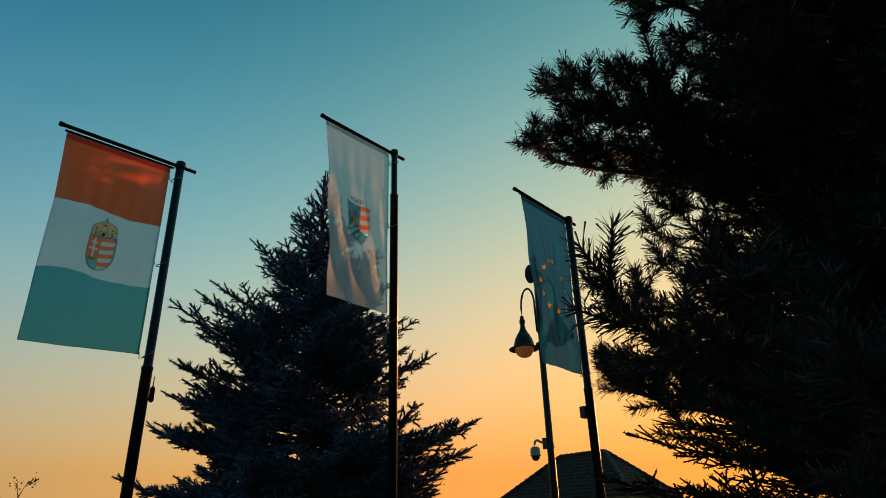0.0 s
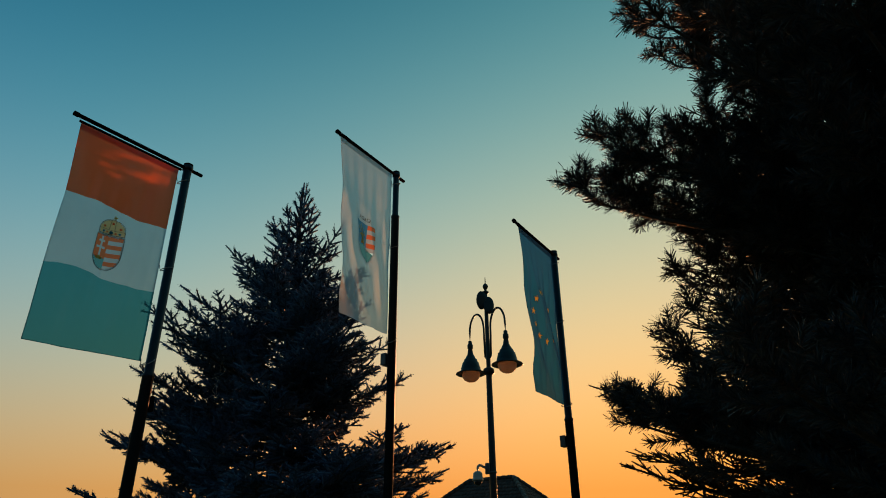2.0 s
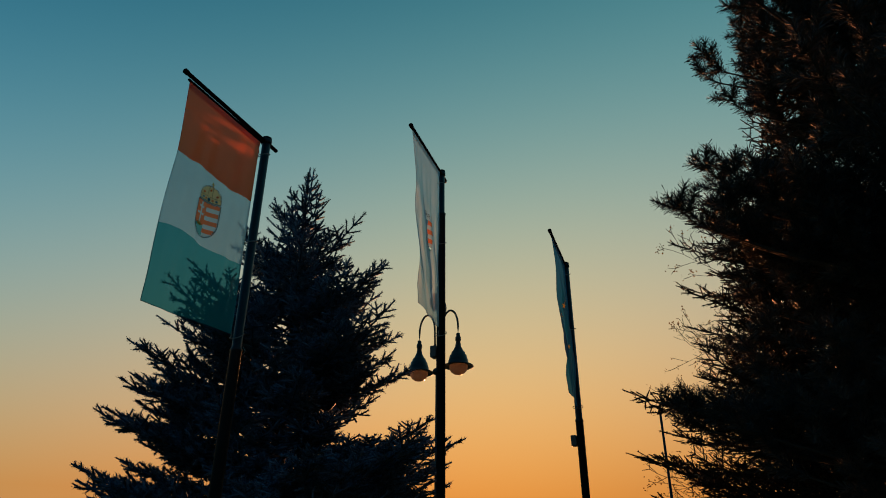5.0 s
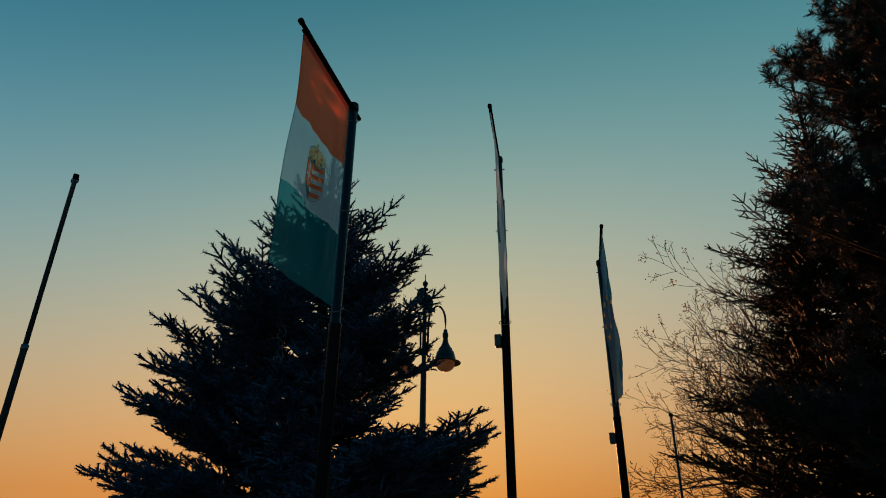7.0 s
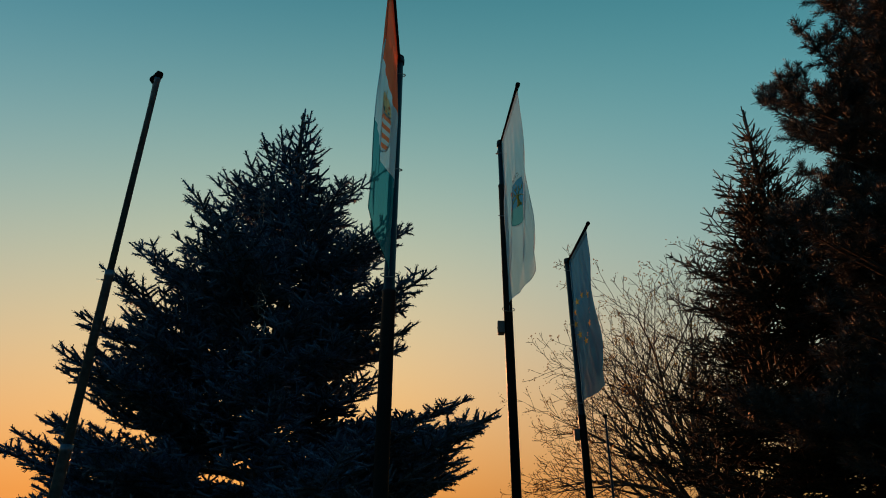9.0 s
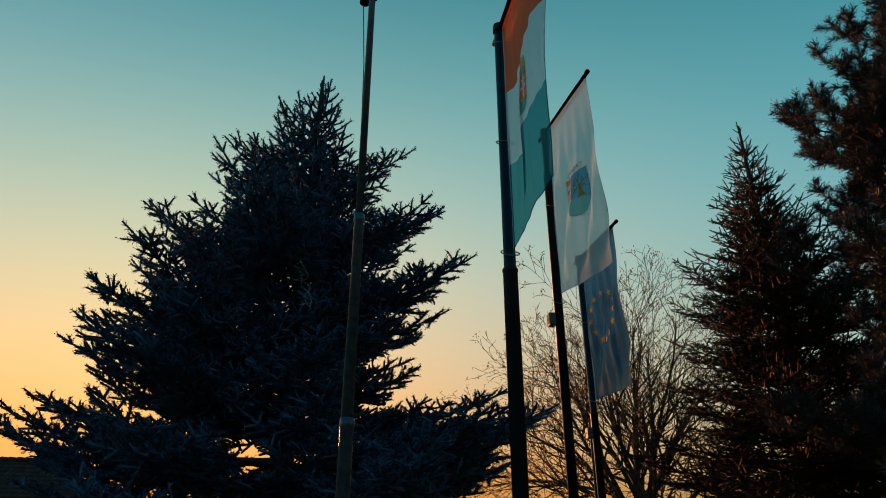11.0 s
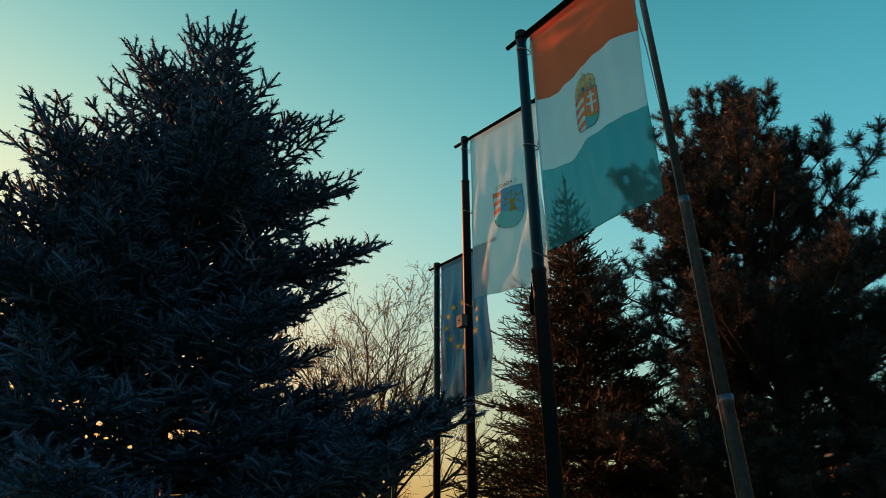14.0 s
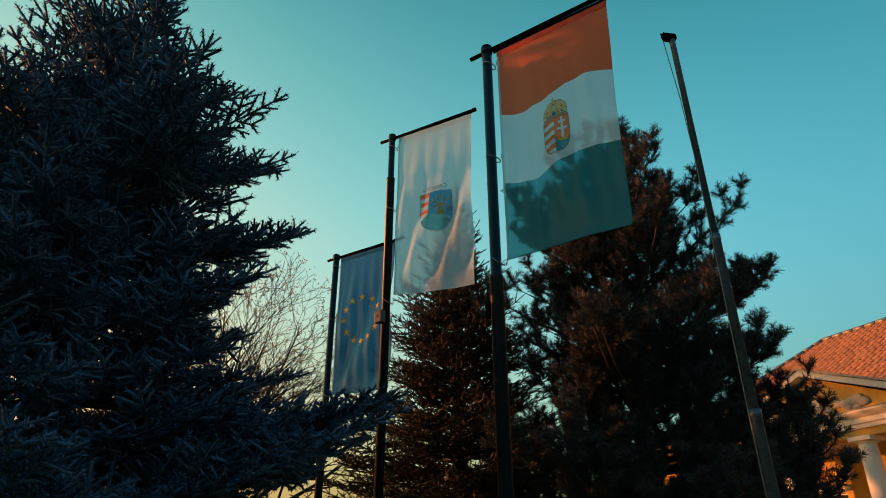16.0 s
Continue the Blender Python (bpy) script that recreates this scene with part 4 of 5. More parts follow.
    # relief in the gable: shield, two reclining shapes, the name above
    bm = prism(bmesh.new(), [(c - 0.22, 4.5), (c - 0.22, 4.25), (c - 0.15, 4.13), (c, 4.07), (c + 0.15, 4.13), (c + 0.22, 4.25), (c + 0.22, 4.5)], -0.06, 0.0, m)
    part("relief_shield", bm, M_STONE, ob, "carved stone shield", False)
    rng = random.Random(4)
    for sg in (1, -1):
        bm = bmesh.new()
        lumps = [(0.34, 4.22, 0.09), (0.4, 4.34, 0.075), (0.5, 4.4, 0.08), (0.62, 4.3, 0.1), (0.78, 4.27, 0.12), (0.95, 4.28, 0.15), (1.08, 4.31, 0.15), (1.2, 4.25, 0.13), (0.86, 4.2, 0.11), (1.02, 4.18, 0.1)]
        for s, z, r in lumps:
            r0 = bmesh.ops.create_icosphere(bm, subdivisions=2, radius=r)
            for v in r0["verts"]:
                q = v.co * (1 + 0.18 * noise.noise(v.co * 14 + Vector((s * 7, z, 0))))
                v.co = P(c + sg * s + sg * q.x * 1.15, -0.04 + q.y * 0.5, z + q.z * 0.8)
        part("relief_figure", bm, M_STONE, ob, "weathered plain stone relief")
    letters("SZADA", 0.2, 0.01, P_DARK, lambda u, v, lift: P(c + u, -0.058 + max(0, lift), 4.66 - v - 0.35 * u * u), (0, 0), ob, 0, 1.1)
    # main hipped roof
    z0, z1, e0, r0 = 4.15, 7.87, -1.2, -6.2
    corners = [P(-7.5, e0, z0), P(12.3, e0, z0), P(7.3, r0, z1), P(-2.5, r0, z1)]
    V, F = tiled_slope(corners, 0.2, 0.21, 0.022, 1)
    part_np("roof_tiles", V, F, M_TILE, ob, "rows of red clay tiles")["kind"] = "stuff"
    for n, cs in enumerate(([P(-7.5, -11.2, z0), P(-7.5, e0, z0), P(-2.5, r0, z1), P(-2.5, r0 - 0.01, z1)], [P(12.3, e0, z0), P(12.3, -11.2, z0), P(7.3, r0 - 0.01, z1), P(7.3, r0, z1)], [P(12.3, -11.2, z0), P(-7.5, -11.2, z0), P(-2.5, r0, z1), P(7.3, r0, z1)])):
        V, F = tiled_slope(cs, 0.335, 0.5, 0.032, 5 + n)
        part_np("roof_tiles", V, F, M_TILE, ob)["kind"] = "stuff"
    bm = bmesh.new()
    cs = [P(-7.5, e0, z0 - 0.03), P(12.3, e0, z0 - 0.03), P(12.3, -11.2, z0 - 0.03), P(-7.5, -11.2, z0 - 0.03), P(-2.5, r0, z1 - 0.05), P(7.3, r0, z1 - 0.05)]
    v = [bm.verts.new(q) for q in cs]
    for f in ((0, 1, 5, 4), (1, 2, 5), (2, 3, 4, 5), (3, 0, 4), (3, 2, 1, 0)):
        bm.faces.new([v[i] for i in f])
    part("roof_deck", bm, M_WOOD, ob, "", False)
    for nm, a, b in (("ridge_tiles", P(-2.5, r0, z1 + 0.02), P(7.3, r0, z1 + 0.02)), ("hip_tiles", P(-7.5, e0, z0 + 0.03), P(-2.5, r0, z1 + 0.02)), ("hip_tiles", P(12.3, e0, z0 + 0.03), P(7.3, r0, z1 + 0.02))):
        bm = bmesh.new()
        k = int((b - a).length / 0.36)
        for i in range(k):
            sweep(bm, [a.lerp(b, i / k), a.lerp(b, (i + 1.06) / k)], [0.075, 0.062], 9)
        part(nm, bm, M_LEAD, ob, "pale mortared ridge")
    part("gutter", sweep(bmesh.new(), [P(-7.6, e0 + 0.08, z0 - 0.03), P(12.4, e0 + 0.08, z0 - 0.03)], 0.06, 8), M_LEAD, ob)


town_hall()


def old_house():
    """The house beyond the lamp: a hipped roof of old dark tiles."""
    ob = thing("old_house", (-25.7, 40.4, GROUND), "house with old dark tiled hip roof, behind the lamp", "house")
    x0, x1, y0, y1, zr, ze = -27.1, -23.5, 40.66, 40.66, 7.03, 4.05
    hw = 3.35
    A, B, C, D = Vector((x0 - hw, y0 - hw, ze)), Vector((x1 + hw, y0 - hw, ze)), Vector((x1 + hw, y0 + hw, ze)), Vector((x0 - hw, y0 + hw, ze))
    R0, R1 = Vector((x0, y0, zr)), Vector((x1, y1, zr))
    for n, cs in enumerate(([A, B, R1, R0], [B, C, R1, R1 + Vector((0.01, 0, 0))], [C, D, R0, R1], [D, A, R0, R0])):
        V, F = tiled_slope(cs, 0.36, 0.3 if n < 2 else 0.6, 0.05, 20 + n)
        part_np("roof_tiles", V, F, M_TILE_OLD, ob, "rows of dark old tiles" if n == 0 else "")["kind"] = "stuff"
    bm = bmesh.new()
    v = [bm.verts.new(q - Vector((0, 0, 0.05))) for q in (A, B, C, D, R0, R1)]
    for f in ((0, 1, 5, 4), (1, 2, 5), (2, 3, 4, 5), (3, 0, 4), (3, 2, 1, 0)):
        bm.faces.new([v[i] for i in f])
    part("roof_deck", bm, M_WOOD, ob, "", False)
    for a, b in ((R0, R1), (A, R0), (B, R1), (C, R1), (D, R0)):
        bm = bmesh.new()
        k = max(2, int((b - a).length / 0.42))
        up = Vector((0, 0, 0.05))
        for i in range(k):
            sweep(bm, [a.lerp(b, i / k) + up, a.lerp(b, (i + 1.05) / k) + up], [0.17, 0.13], 8)
        part("ridge_tiles", bm, M_MORTAR if a == B else M_TILE_OLD, ob, "mortared pale hip" if a == B else "")
    bm = bmesh.new()
    i = 0.5
    wall_with_holes(bm, A.x + i, B.x - i, GROUND, ze - 0.06, A.y + i, A.y + i + 0.35, [(-29.6, -28.4, 0.7, 2.1), (-26.2, -25.0, 0.7, 2.1), (-22.8, -21.6, 0.7, 2.1)], None)
    box(bm, (A.x + i, C.y - i - 0.35, GROUND), (B.x - i, C.y - i, ze - 0.06))
    box(bm, (A.x + i, A.y + i + 0.35, GROUND), (A.x + i + 0.35, C.y - i - 0.35, ze - 0.06))
    box(bm, (B.x - i - 0.35, A.y + i + 0.35, GROUND), (B.x - i, C.y - i - 0.35, ze - 0.06))
    part("wall", bm, M_GREYWALL, ob, "pale rendered walls", False)
    flip = Matrix.Diagonal((1, -1, 1, 1))
    for s in (-29.6, -26.2, -22.8):
        window_in(ob, s, s + 1.2, 0.7, 2.1, -(A.y + i + 0.2), flip)


old_house()


# ---- trees ----
def unit(v):
    return v / np.maximum(np.linalg.norm(v, axis=-1, keepdims=True), 1e-9)


def needles(base, tip, per_m, length, width, angle, rng, flat=0.0, blunt=0.0):
    """Thin blades all round many shoots at once."""
    ax = tip - base
    ln = np.linalg.norm(ax, axis=1)
    cnt = np.maximum(3, (ln * per_m * rng.uniform(0.85, 1.15, len(ln))).astype(int))
    idx = np.repeat(np.arange(len(ln)), cnt)
    n = len(idx)
    t = rng.uniform(0, 1, n)
    a = unit(ax)[idx]
    ref = np.tile(np.array([0.0, 0.0, 1.0]), (n, 1))
    s1 = unit(np.cross(a, ref) + 1e-6)
    s2 = np.cross(s1, a)
    ph = rng.uniform(0, 2 * np.pi, n)
    out = s1 * np.cos(ph)[:, None] + s2 * np.sin(ph)[:, None] * (1 - flat)
    an = np.radians(angle) * rng.uniform(0.65, 1.25, n) * (1 - 0.45 * np.clip((t - 0.9) / 0.1, 0, 1))
    d = unit(a * np.cos(an)[:, None] + out * np.sin(an)[:, None])
    p = base[idx] + ax[idx] * t[:, None]
    w = unit(np.cross(d, rng.normal(size=(n, 3)))) * width * 0.5
    L = (length * rng.uniform(0.7, 1.15, n))[:, None]
    V = np.empty((n, 3, 3))
    tip_end = p + d * L
    turned = (rng.uniform(size=n) < blunt)[:, None]    # some blades are broad at their outer end
    V[:, 0], V[:, 1], V[:, 2] = np.where(turned, tip_end - w, p - w), np.where(turned, tip_end + w, p + w), np.where(turned, p, tip_end)
    return V.reshape(-1, 3), np.arange(n * 3).reshape(-1, 3)


def sticks(base, tip, r0, r1):
    """Three-sided tapered twigs, many at once."""
    ax = unit(tip - base)
    ref = np.where(np.abs(ax[:, 2:3]) > 0.9, np.array([[1.0, 0, 0]]), np.array([[0, 0, 1.0]]))
    a = unit(np.cross(ax, ref)); b = np.cross(a, ax)
    n = len(base)
    V = np.empty((n, 6, 3))
    for k in range(3):
        o = a * math.cos(2.094 * k) + b * math.sin(2.094 * k)
        V[:, k] = base + o * r0[:, None]
        V[:, k + 3] = tip + o * r1[:, None]
    q = np.array([[0, 1, 4, 3], [1, 2, 5, 4], [2, 0, 3, 5]])
    F = (q[None] + 6 * np.arange(n)[:, None, None]).reshape(-1, 4)
    return V.reshape(-1, 3), F


def interp(table, z):
    zs, rs = zip(*sorted(table))
    return float(np.interp(z, zs, rs))


def reach(table, z0, climb):
    """Limb length whose end lies on the crown's outline, for a limb that climbs by so much for each metre."""
    lo, hi = 0.0, 4.0
    for _ in range(24):
        m = (lo + hi) / 2
        if m < interp(table, z0 + climb * m):
            lo = m
        else:
            hi = m
    return lo


def wobble(a, z, seed):
    """A slow unevenness of the crown's outline round the trunk and up it."""
    return noise.noise(Vector((1.3 * math.cos(a) + seed, 1.3 * math.sin(a), z * 1.1)))


def frame_of(d, up, roll=0.0):
    """Rows x along d, y to the side, z nearest to up, turned about d by roll."""
    x = d / np.linalg.norm(d)
    y = np.cross(up, x)
    n = np.linalg.norm(y)
    y = np.array([1.0, 0, 0]) if n < 1e-6 else y / n
    z = np.cross(x, y)
    c, s = math.cos(roll), math.sin(roll)
    return np.array([x, y * c + z * s, z * c - y * s])


def turned(yaw, pitch):
    return np.array([math.cos(yaw) * math.cos(pitch), math.sin(yaw) * math.cos(pitch), math.sin(pitch)])


UP = np.array([0.0, 0.0, 1.0])


def spray(length, order, rng, gap, ratio, lift):
    """A flat fan of shoots along +x in its own frame: (bases, tips), the side shoots shorter towards the tip."""
    n = max(1, round(length / 0.17))
    bend = rng.uniform(-0.25, 0.25)
    at = lambda s: np.array([s, bend * s * s / max(length, 0.1) * 0.5, lift * s * s / max(length, 0.1)])
    B, T = [at(length * k / n) for k in range(n)], [at(length * (k + 1) / n) for k in range(n)]
    if order and length > 0.2:
        s = length * 0.12 + gap * rng.uniform(0.2, 0.8)
        while s < length - 0.07:
            x = length - s
            for sg in (-1, 1):
                if rng.uniform() < 0.08:
                    continue
                ln = (0.085 + ratio * x) * rng.uniform(0.75, 1.15)
                if order == 1:
                    ln = min(ln, 0.2)
                cb, ct = spray(ln, order - 1, rng, gap, ratio, lift)
                m = frame_of(turned(sg * math.radians(rng.uniform(44, 62)), rng.uniform(-0.25, 0.45)), UP, rng.uniform(-0.4, 0.4))
                o = at(s + rng.uniform(-0.02, 0.02))
                B += [o + b @ m for b in cb]
                T += [o + t @ m for t in ct]
            s += gap * rng.uniform(0.8, 1.25)
    return B, T


def spruce(name, label, foot, top, table, lowest, mat, seed, whorl=0.37, arms=5, gap=0.092, ratio=0.4, per_m=215, extra=(), tops=(), skew=0.0, needle=0.034, droop=0.0):
    """Whorls of limbs round a straight trunk; each limb carries fans of side shoots, every shoot a sleeve of short needles."""
    rng = np.random.default_rng(seed)
    fx, fy, fz = foot
    ob = thing(name, foot, label, "tree")
    axis = lambda z: np.array([fx + 0.02 * math.sin(z * 1.7), fy + 0.02 * math.cos(z * 1.3), z])
    zs = np.linspace(fz, top - 0.1, 12)
    bm = sweep(bmesh.new(), [axis(z) for z in zs], [0.012 + 0.021 * (top - z) for z in zs], 12)
    part("trunk", bm, M_BARK_S, ob, "straight brown trunk")
    kit = {}
    for q in range(1, 17):                   # fans of side shoots by length, in steps of 5 cm
        kit[q] = [tuple(np.array(a) for a in spray(0.05 * q, 2 if q > 8 else 1, rng, gap, ratio, 0.12)) for _ in range(5)]
    climb = lambda hg: (0.88 * hg ** 1.8 - 0.12 * (1 - hg) + 0.1 - droop, 0.17 - 0.06 * hg)
    limbs, z, a0 = [], lowest, rng.uniform(0, 6.28)
    while z < top - 0.6:
        hg = min(1.0, max(0.0, (z - lowest) / (top - lowest)))
        n = arms if hg < 0.78 else arms - 1
        a0 += 0.9 + rng.uniform(-0.3, 0.3)
        for k in range(n + (3 if hg < 0.82 else 0)):
            small = k >= n                   # weaker limbs between the whorls
            a = a0 + (2 * math.pi * k / n if not small else rng.uniform(0, 6.28)) + rng.uniform(-0.25, 0.25)
            zz = z + (rng.uniform(-0.05, 0.05) if not small else rng.uniform(0.06, 0.2) * whorl / 0.3)
            R = max(0.1, reach(table, zz, sum(climb(hg))))
            R *= 1 - skew * max(0.0, math.cos(a)) * min(1.0, max(0.0, (zz - 1.75) / 0.5)) * (1 - 0.5 * hg) + 0.6 * skew * max(0.0, -math.cos(a)) * min(1.0, max(0.0, 3.2 - zz))
            R *= 0.98 + 0.32 * wobble(a, zz, seed)
            limbs.append((zz, a, R * (rng.uniform(0.4, 0.82) if small else rng.choice((0.78, 0.86, 0.94, 1.0, 1.03)))))
        z += whorl * rng.uniform(0.85, 1.15) * (1.0 - 0.15 * hg)
    for tip in extra:                        # single limbs that stand out of the outline
        dx, dy = tip[0] - fx, tip[1] - fy
        L = math.hypot(dx, dy)
        z0 = tip[2] - 0.3 * L
        for _ in range(12):
            hg = min(1.0, max(0.0, (z0 - lowest) / (top - lowest)))
            z0 = tip[2] - L * sum(climb(hg))
        limbs.append((max(z0, lowest), math.atan2(dy, dx), L))
    SB, ST, LB, LT, LR0, LR1 = [], [], [], [], [], []

    def dress(path, L, inner):
        """Needles, side fans and a few upright shoots along one limb."""
        k = max(2, int(L / 0.12))
        i0 = int(k * inner)
        pts = [path(j / k) for j in range(k + 1)]
        SB.extend(pts[i0:k]); ST.extend(pts[i0 + 1:])
        s = inner * L + 0.03
        while s < L - 0.08:
            x = L - s
            o = path(s / L)
            d = path(min(1.0, s / L + 0.02)) - path(s / L - 0.02)
            m0 = frame_of(d, UP)
            for sg in (-1, 1):
                ln = min(0.09 + 0.5 * x, 0.7) * rng.uniform(0.65, 1.12)
                q = min(16, max(1, round(ln / 0.05)))
                cb, ct = kit[q][rng.integers(5)]
                m = frame_of(turned(sg * math.radians(rng.uniform(38, 60)), rng.uniform(-0.3, 0.25)) @ m0, UP, sg * rng.uniform(-0.7, 0.35))
                SB.extend(o + cb @ m); ST.extend(o + ct @ m)
                if ln > 0.2:
                    LB.append(o); LT.append(o + m[0] * ln * 0.8); LR0.append(0.006); LR1.append(0.002)
            if rng.uniform() < 0.35:         # shoots standing up on the limb
                q = int(rng.integers(1, 4))
                cb, ct = kit[q][rng.integers(5)]
                m = frame_of(turned(rng.uniform(-0.6, 0.6), rng.uniform(0.5, 1.1)) @ m0, m0[1])
                SB.extend(o + cb @ m); ST.extend(o + ct @ m)
            s += gap * 1.2 * rng.uniform(0.8, 1.25)
    for z0, a, L in limbs:
        if L < 0.08:
            continue
        hgt = min(1.0, max(0.0, (z0 - lowest) / (top - lowest)))
        rise, curl = climb(hgt)
        d = np.array([math.cos(a), math.sin(a), 0.0])
        side = np.array([-d[1], d[0], 0.0])
        wob = rng.uniform(-0.14, 0.14)
        path = lambda s, z0=z0, d=d, side=side, wob=wob, L=L, rise=rise, curl=curl: axis(z0) + d * L * s + side * wob * L * s * s + np.array([0, 0, L * (rise * s + curl * abs(s) ** 2.6)])
        ss = np.linspace(0, 1, 7)
        part("limb", sweep(bmesh.new(), [path(s) for s in ss], [max(0.004, 0.011 * L + 0.004) * (1 - 0.85 * s) for s in ss], 5, False), M_BARK_S, ob)
        dress(path, L, min(0.35, 0.12 * L))
    # leading shoots at the very top, the middle one tallest, and side tops that grew up beside it
    for k, (x, y, zt, ln) in enumerate(((fx, fy, top, 0.75),) + tuple(tops)):
        foot_k = np.array([x, y, zt]) * 0.55 + axis(zt - 1.5 * ln) * 0.45
        foot_k[2] = zt - ln
        path = lambda s, p=foot_k, e=np.array([x, y, zt]): p + (e - p) * s
        LB.append(path(0)); LT.append(path(1)); LR0.append(0.012); LR1.append(0.003)
        for c in range(6):                   # the leader's own sleeve of needles
            SB.append(path(c / 6)); ST.append(path((c + 1) / 6))
        d = path(1.0) - path(0.0)
        for s, short, many in ((0.08, 0.32, 4), (0.36, 0.22, 4), (0.66, 0.11, 3)):
            a = rng.uniform(0, 6.28)
            for c in range(many):            # rings of side shoots that point up and out
                e = unit(d) * 0.8 + np.array([math.cos(a + 6.28 * c / many), math.sin(a + 6.28 * c / many), 0.0])
                o = path(s + rng.uniform(-0.03, 0.03))
                h = o + unit(e) * short * 0.5
                SB.extend((o, h)); ST.extend((h, h + unit(e + unit(d) * 0.6) * short * rng.uniform(0.35, 0.65)))
    V, F = sticks(np.array(LB), np.array(LT), np.array(LR0), np.array(LR1))
    part_np("twig_growth", V, F, M_BARK_S, ob)["kind"] = "stuff"
    SB, ST = np.array(SB), np.array(ST)
    mid = (SB + ST) / 2
    rim = np.array([interp(table, v[2]) for v in mid])
    outer = np.hypot(mid[:, 0] - fx, mid[:, 1] - fy) > rim * 0.45
    sets = []
    for pick, many, core in ((outer, per_m, 0.33), (~outer, per_m * 0.4, 0.42)):   # full needles on the outer shoots, thinner deep inside
        V, F = needles(SB[pick], ST[pick], many, needle, 0.009, 54, rng, 0.0, 0.25)
        n = int(pick.sum())
        V2, F2 = sticks(SB[pick], ST[pick], np.full(n, core * needle), np.full(n, core * 0.7 * needle))
        sets += [(V, F), (V2, np.concatenate([F2[:, [0, 1, 2]], F2[:, [0, 2, 3]]]))]
    base = np.cumsum([0] + [len(v) for v, f in sets])
    V, F = np.concatenate([v for v, f in sets]), np.concatenate([f + o for (v, f), o in zip(sets, base)])
    part_np("crown", V, F, mat, ob, "dense sprays of short stiff needles")["kind"] = "stuff"
    return ob


SPRUCE_TABLE = [(6.88, 0.05), (6.5, 0.28), (6.2, 0.5), (5.9, 0.78), (5.5, 1.05), (5.0, 1.35), (4.5, 1.6), (3.6, 2.0), (3.0, 2.25), (2.4, 2.4), (1.5, 2.5), (0.4, 2.5)]
SPRUCE_TIPS = [(-7.97, 5.20, 6.21), (-8.55, 5.15, 5.59), (-9.16, 4.91, 4.53), (-6.66, 4.18, 5.01), (-5.94, 5.09, 4.93), (-5.80, 4.64, 3.97), (-8.74, 4.97, 4.36), (-9.12, 3.93, 2.93), (-8.84, 3.52, 2.19), (-5.88, 7.22, 2.95), (-8.60, 4.66, 4.61), (-7.75, 4.81, 5.17), (-5.95, 5.07, 4.90), (-5.56, 5.0, 4.18), (-9.88, 4.72, 2.36), (-9.55, 4.82, 1.9),
               (-5.16, 6.14, 2.73), (-5.23, 5.56, 2.79), (-4.91, 4.94, 2.45), (-5.14, 4.01, 2.21), (-5.52, 3.75, 2.23), (-5.64, 3.48, 2.23), (-4.93, 4.44, 2.44), (-5.3, 5.2, 2.2), (-5.4, 4.5, 2.0), (-5.6, 4.0, 1.9), (-5.2, 5.8, 2.1), (-6.0, 3.3, 1.9), (-5.5, 6.6, 2.5),
               (-9.41, 4.73, 3.58), (-9.31, 4.8, 3.2), (-9.25, 4.85, 2.7), (-8.68, 3.86, 2.78), (-8.66, 3.9, 3.28), (-8.56, 4.1, 3.46), (-5.93, 6.33, 3.77), (-6.16, 6.25, 4.21), (-8.99, 4.49, 4.26), (-9.21, 4.25, 3.42), (-9.24, 4.21, 2.98), (-6.05, 4.81, 4.75), (-6.34, 5.01, 5.73), (-9.27, 5.22, 4.04), (-8.55, 5.44, 5.86)]
SPRUCE_TOPS = [(-7.38, 5.42, 6.88, 0.6), (-7.78, 5.4, 6.62, 0.7), (-8.0, 5.32, 6.45, 0.7), (-7.25, 5.5, 6.5, 0.5)]
spruce("blue_spruce", "large blue spruce with dense upturned branches, beside the flagpoles", (-7.48, 5.45, GROUND), 6.95, SPRUCE_TABLE, 0.3, M_BLUE, 11, per_m=195, extra=SPRUCE_TIPS, tops=SPRUCE_TOPS, skew=0.27, gap=0.1, needle=0.042)
SPRUCE2_TABLE = [(7.95, 0.04), (7.5, 0.25), (7.0, 0.5), (6.2, 0.95), (5.5, 1.35), (4.5, 1.85), (3.0, 2.4), (2.0, 2.7), (0.5, 2.8)]
spruce("green_spruce", "tall slender green spruce with brownish needles, behind the flags", (-0.67, 6.85, GROUND), 8.0, SPRUCE2_TABLE, 0.4, M_GREEN, 13, whorl=0.34, arms=7, gap=0.115, per_m=100, extra=[(-1.65, 5.9, 6.2), (-2.11, 6.0, 5.52), (-2.37, 6.45, 5.17), (-2.56, 6.54, 2.1)], needle=0.03, droop=0.05)


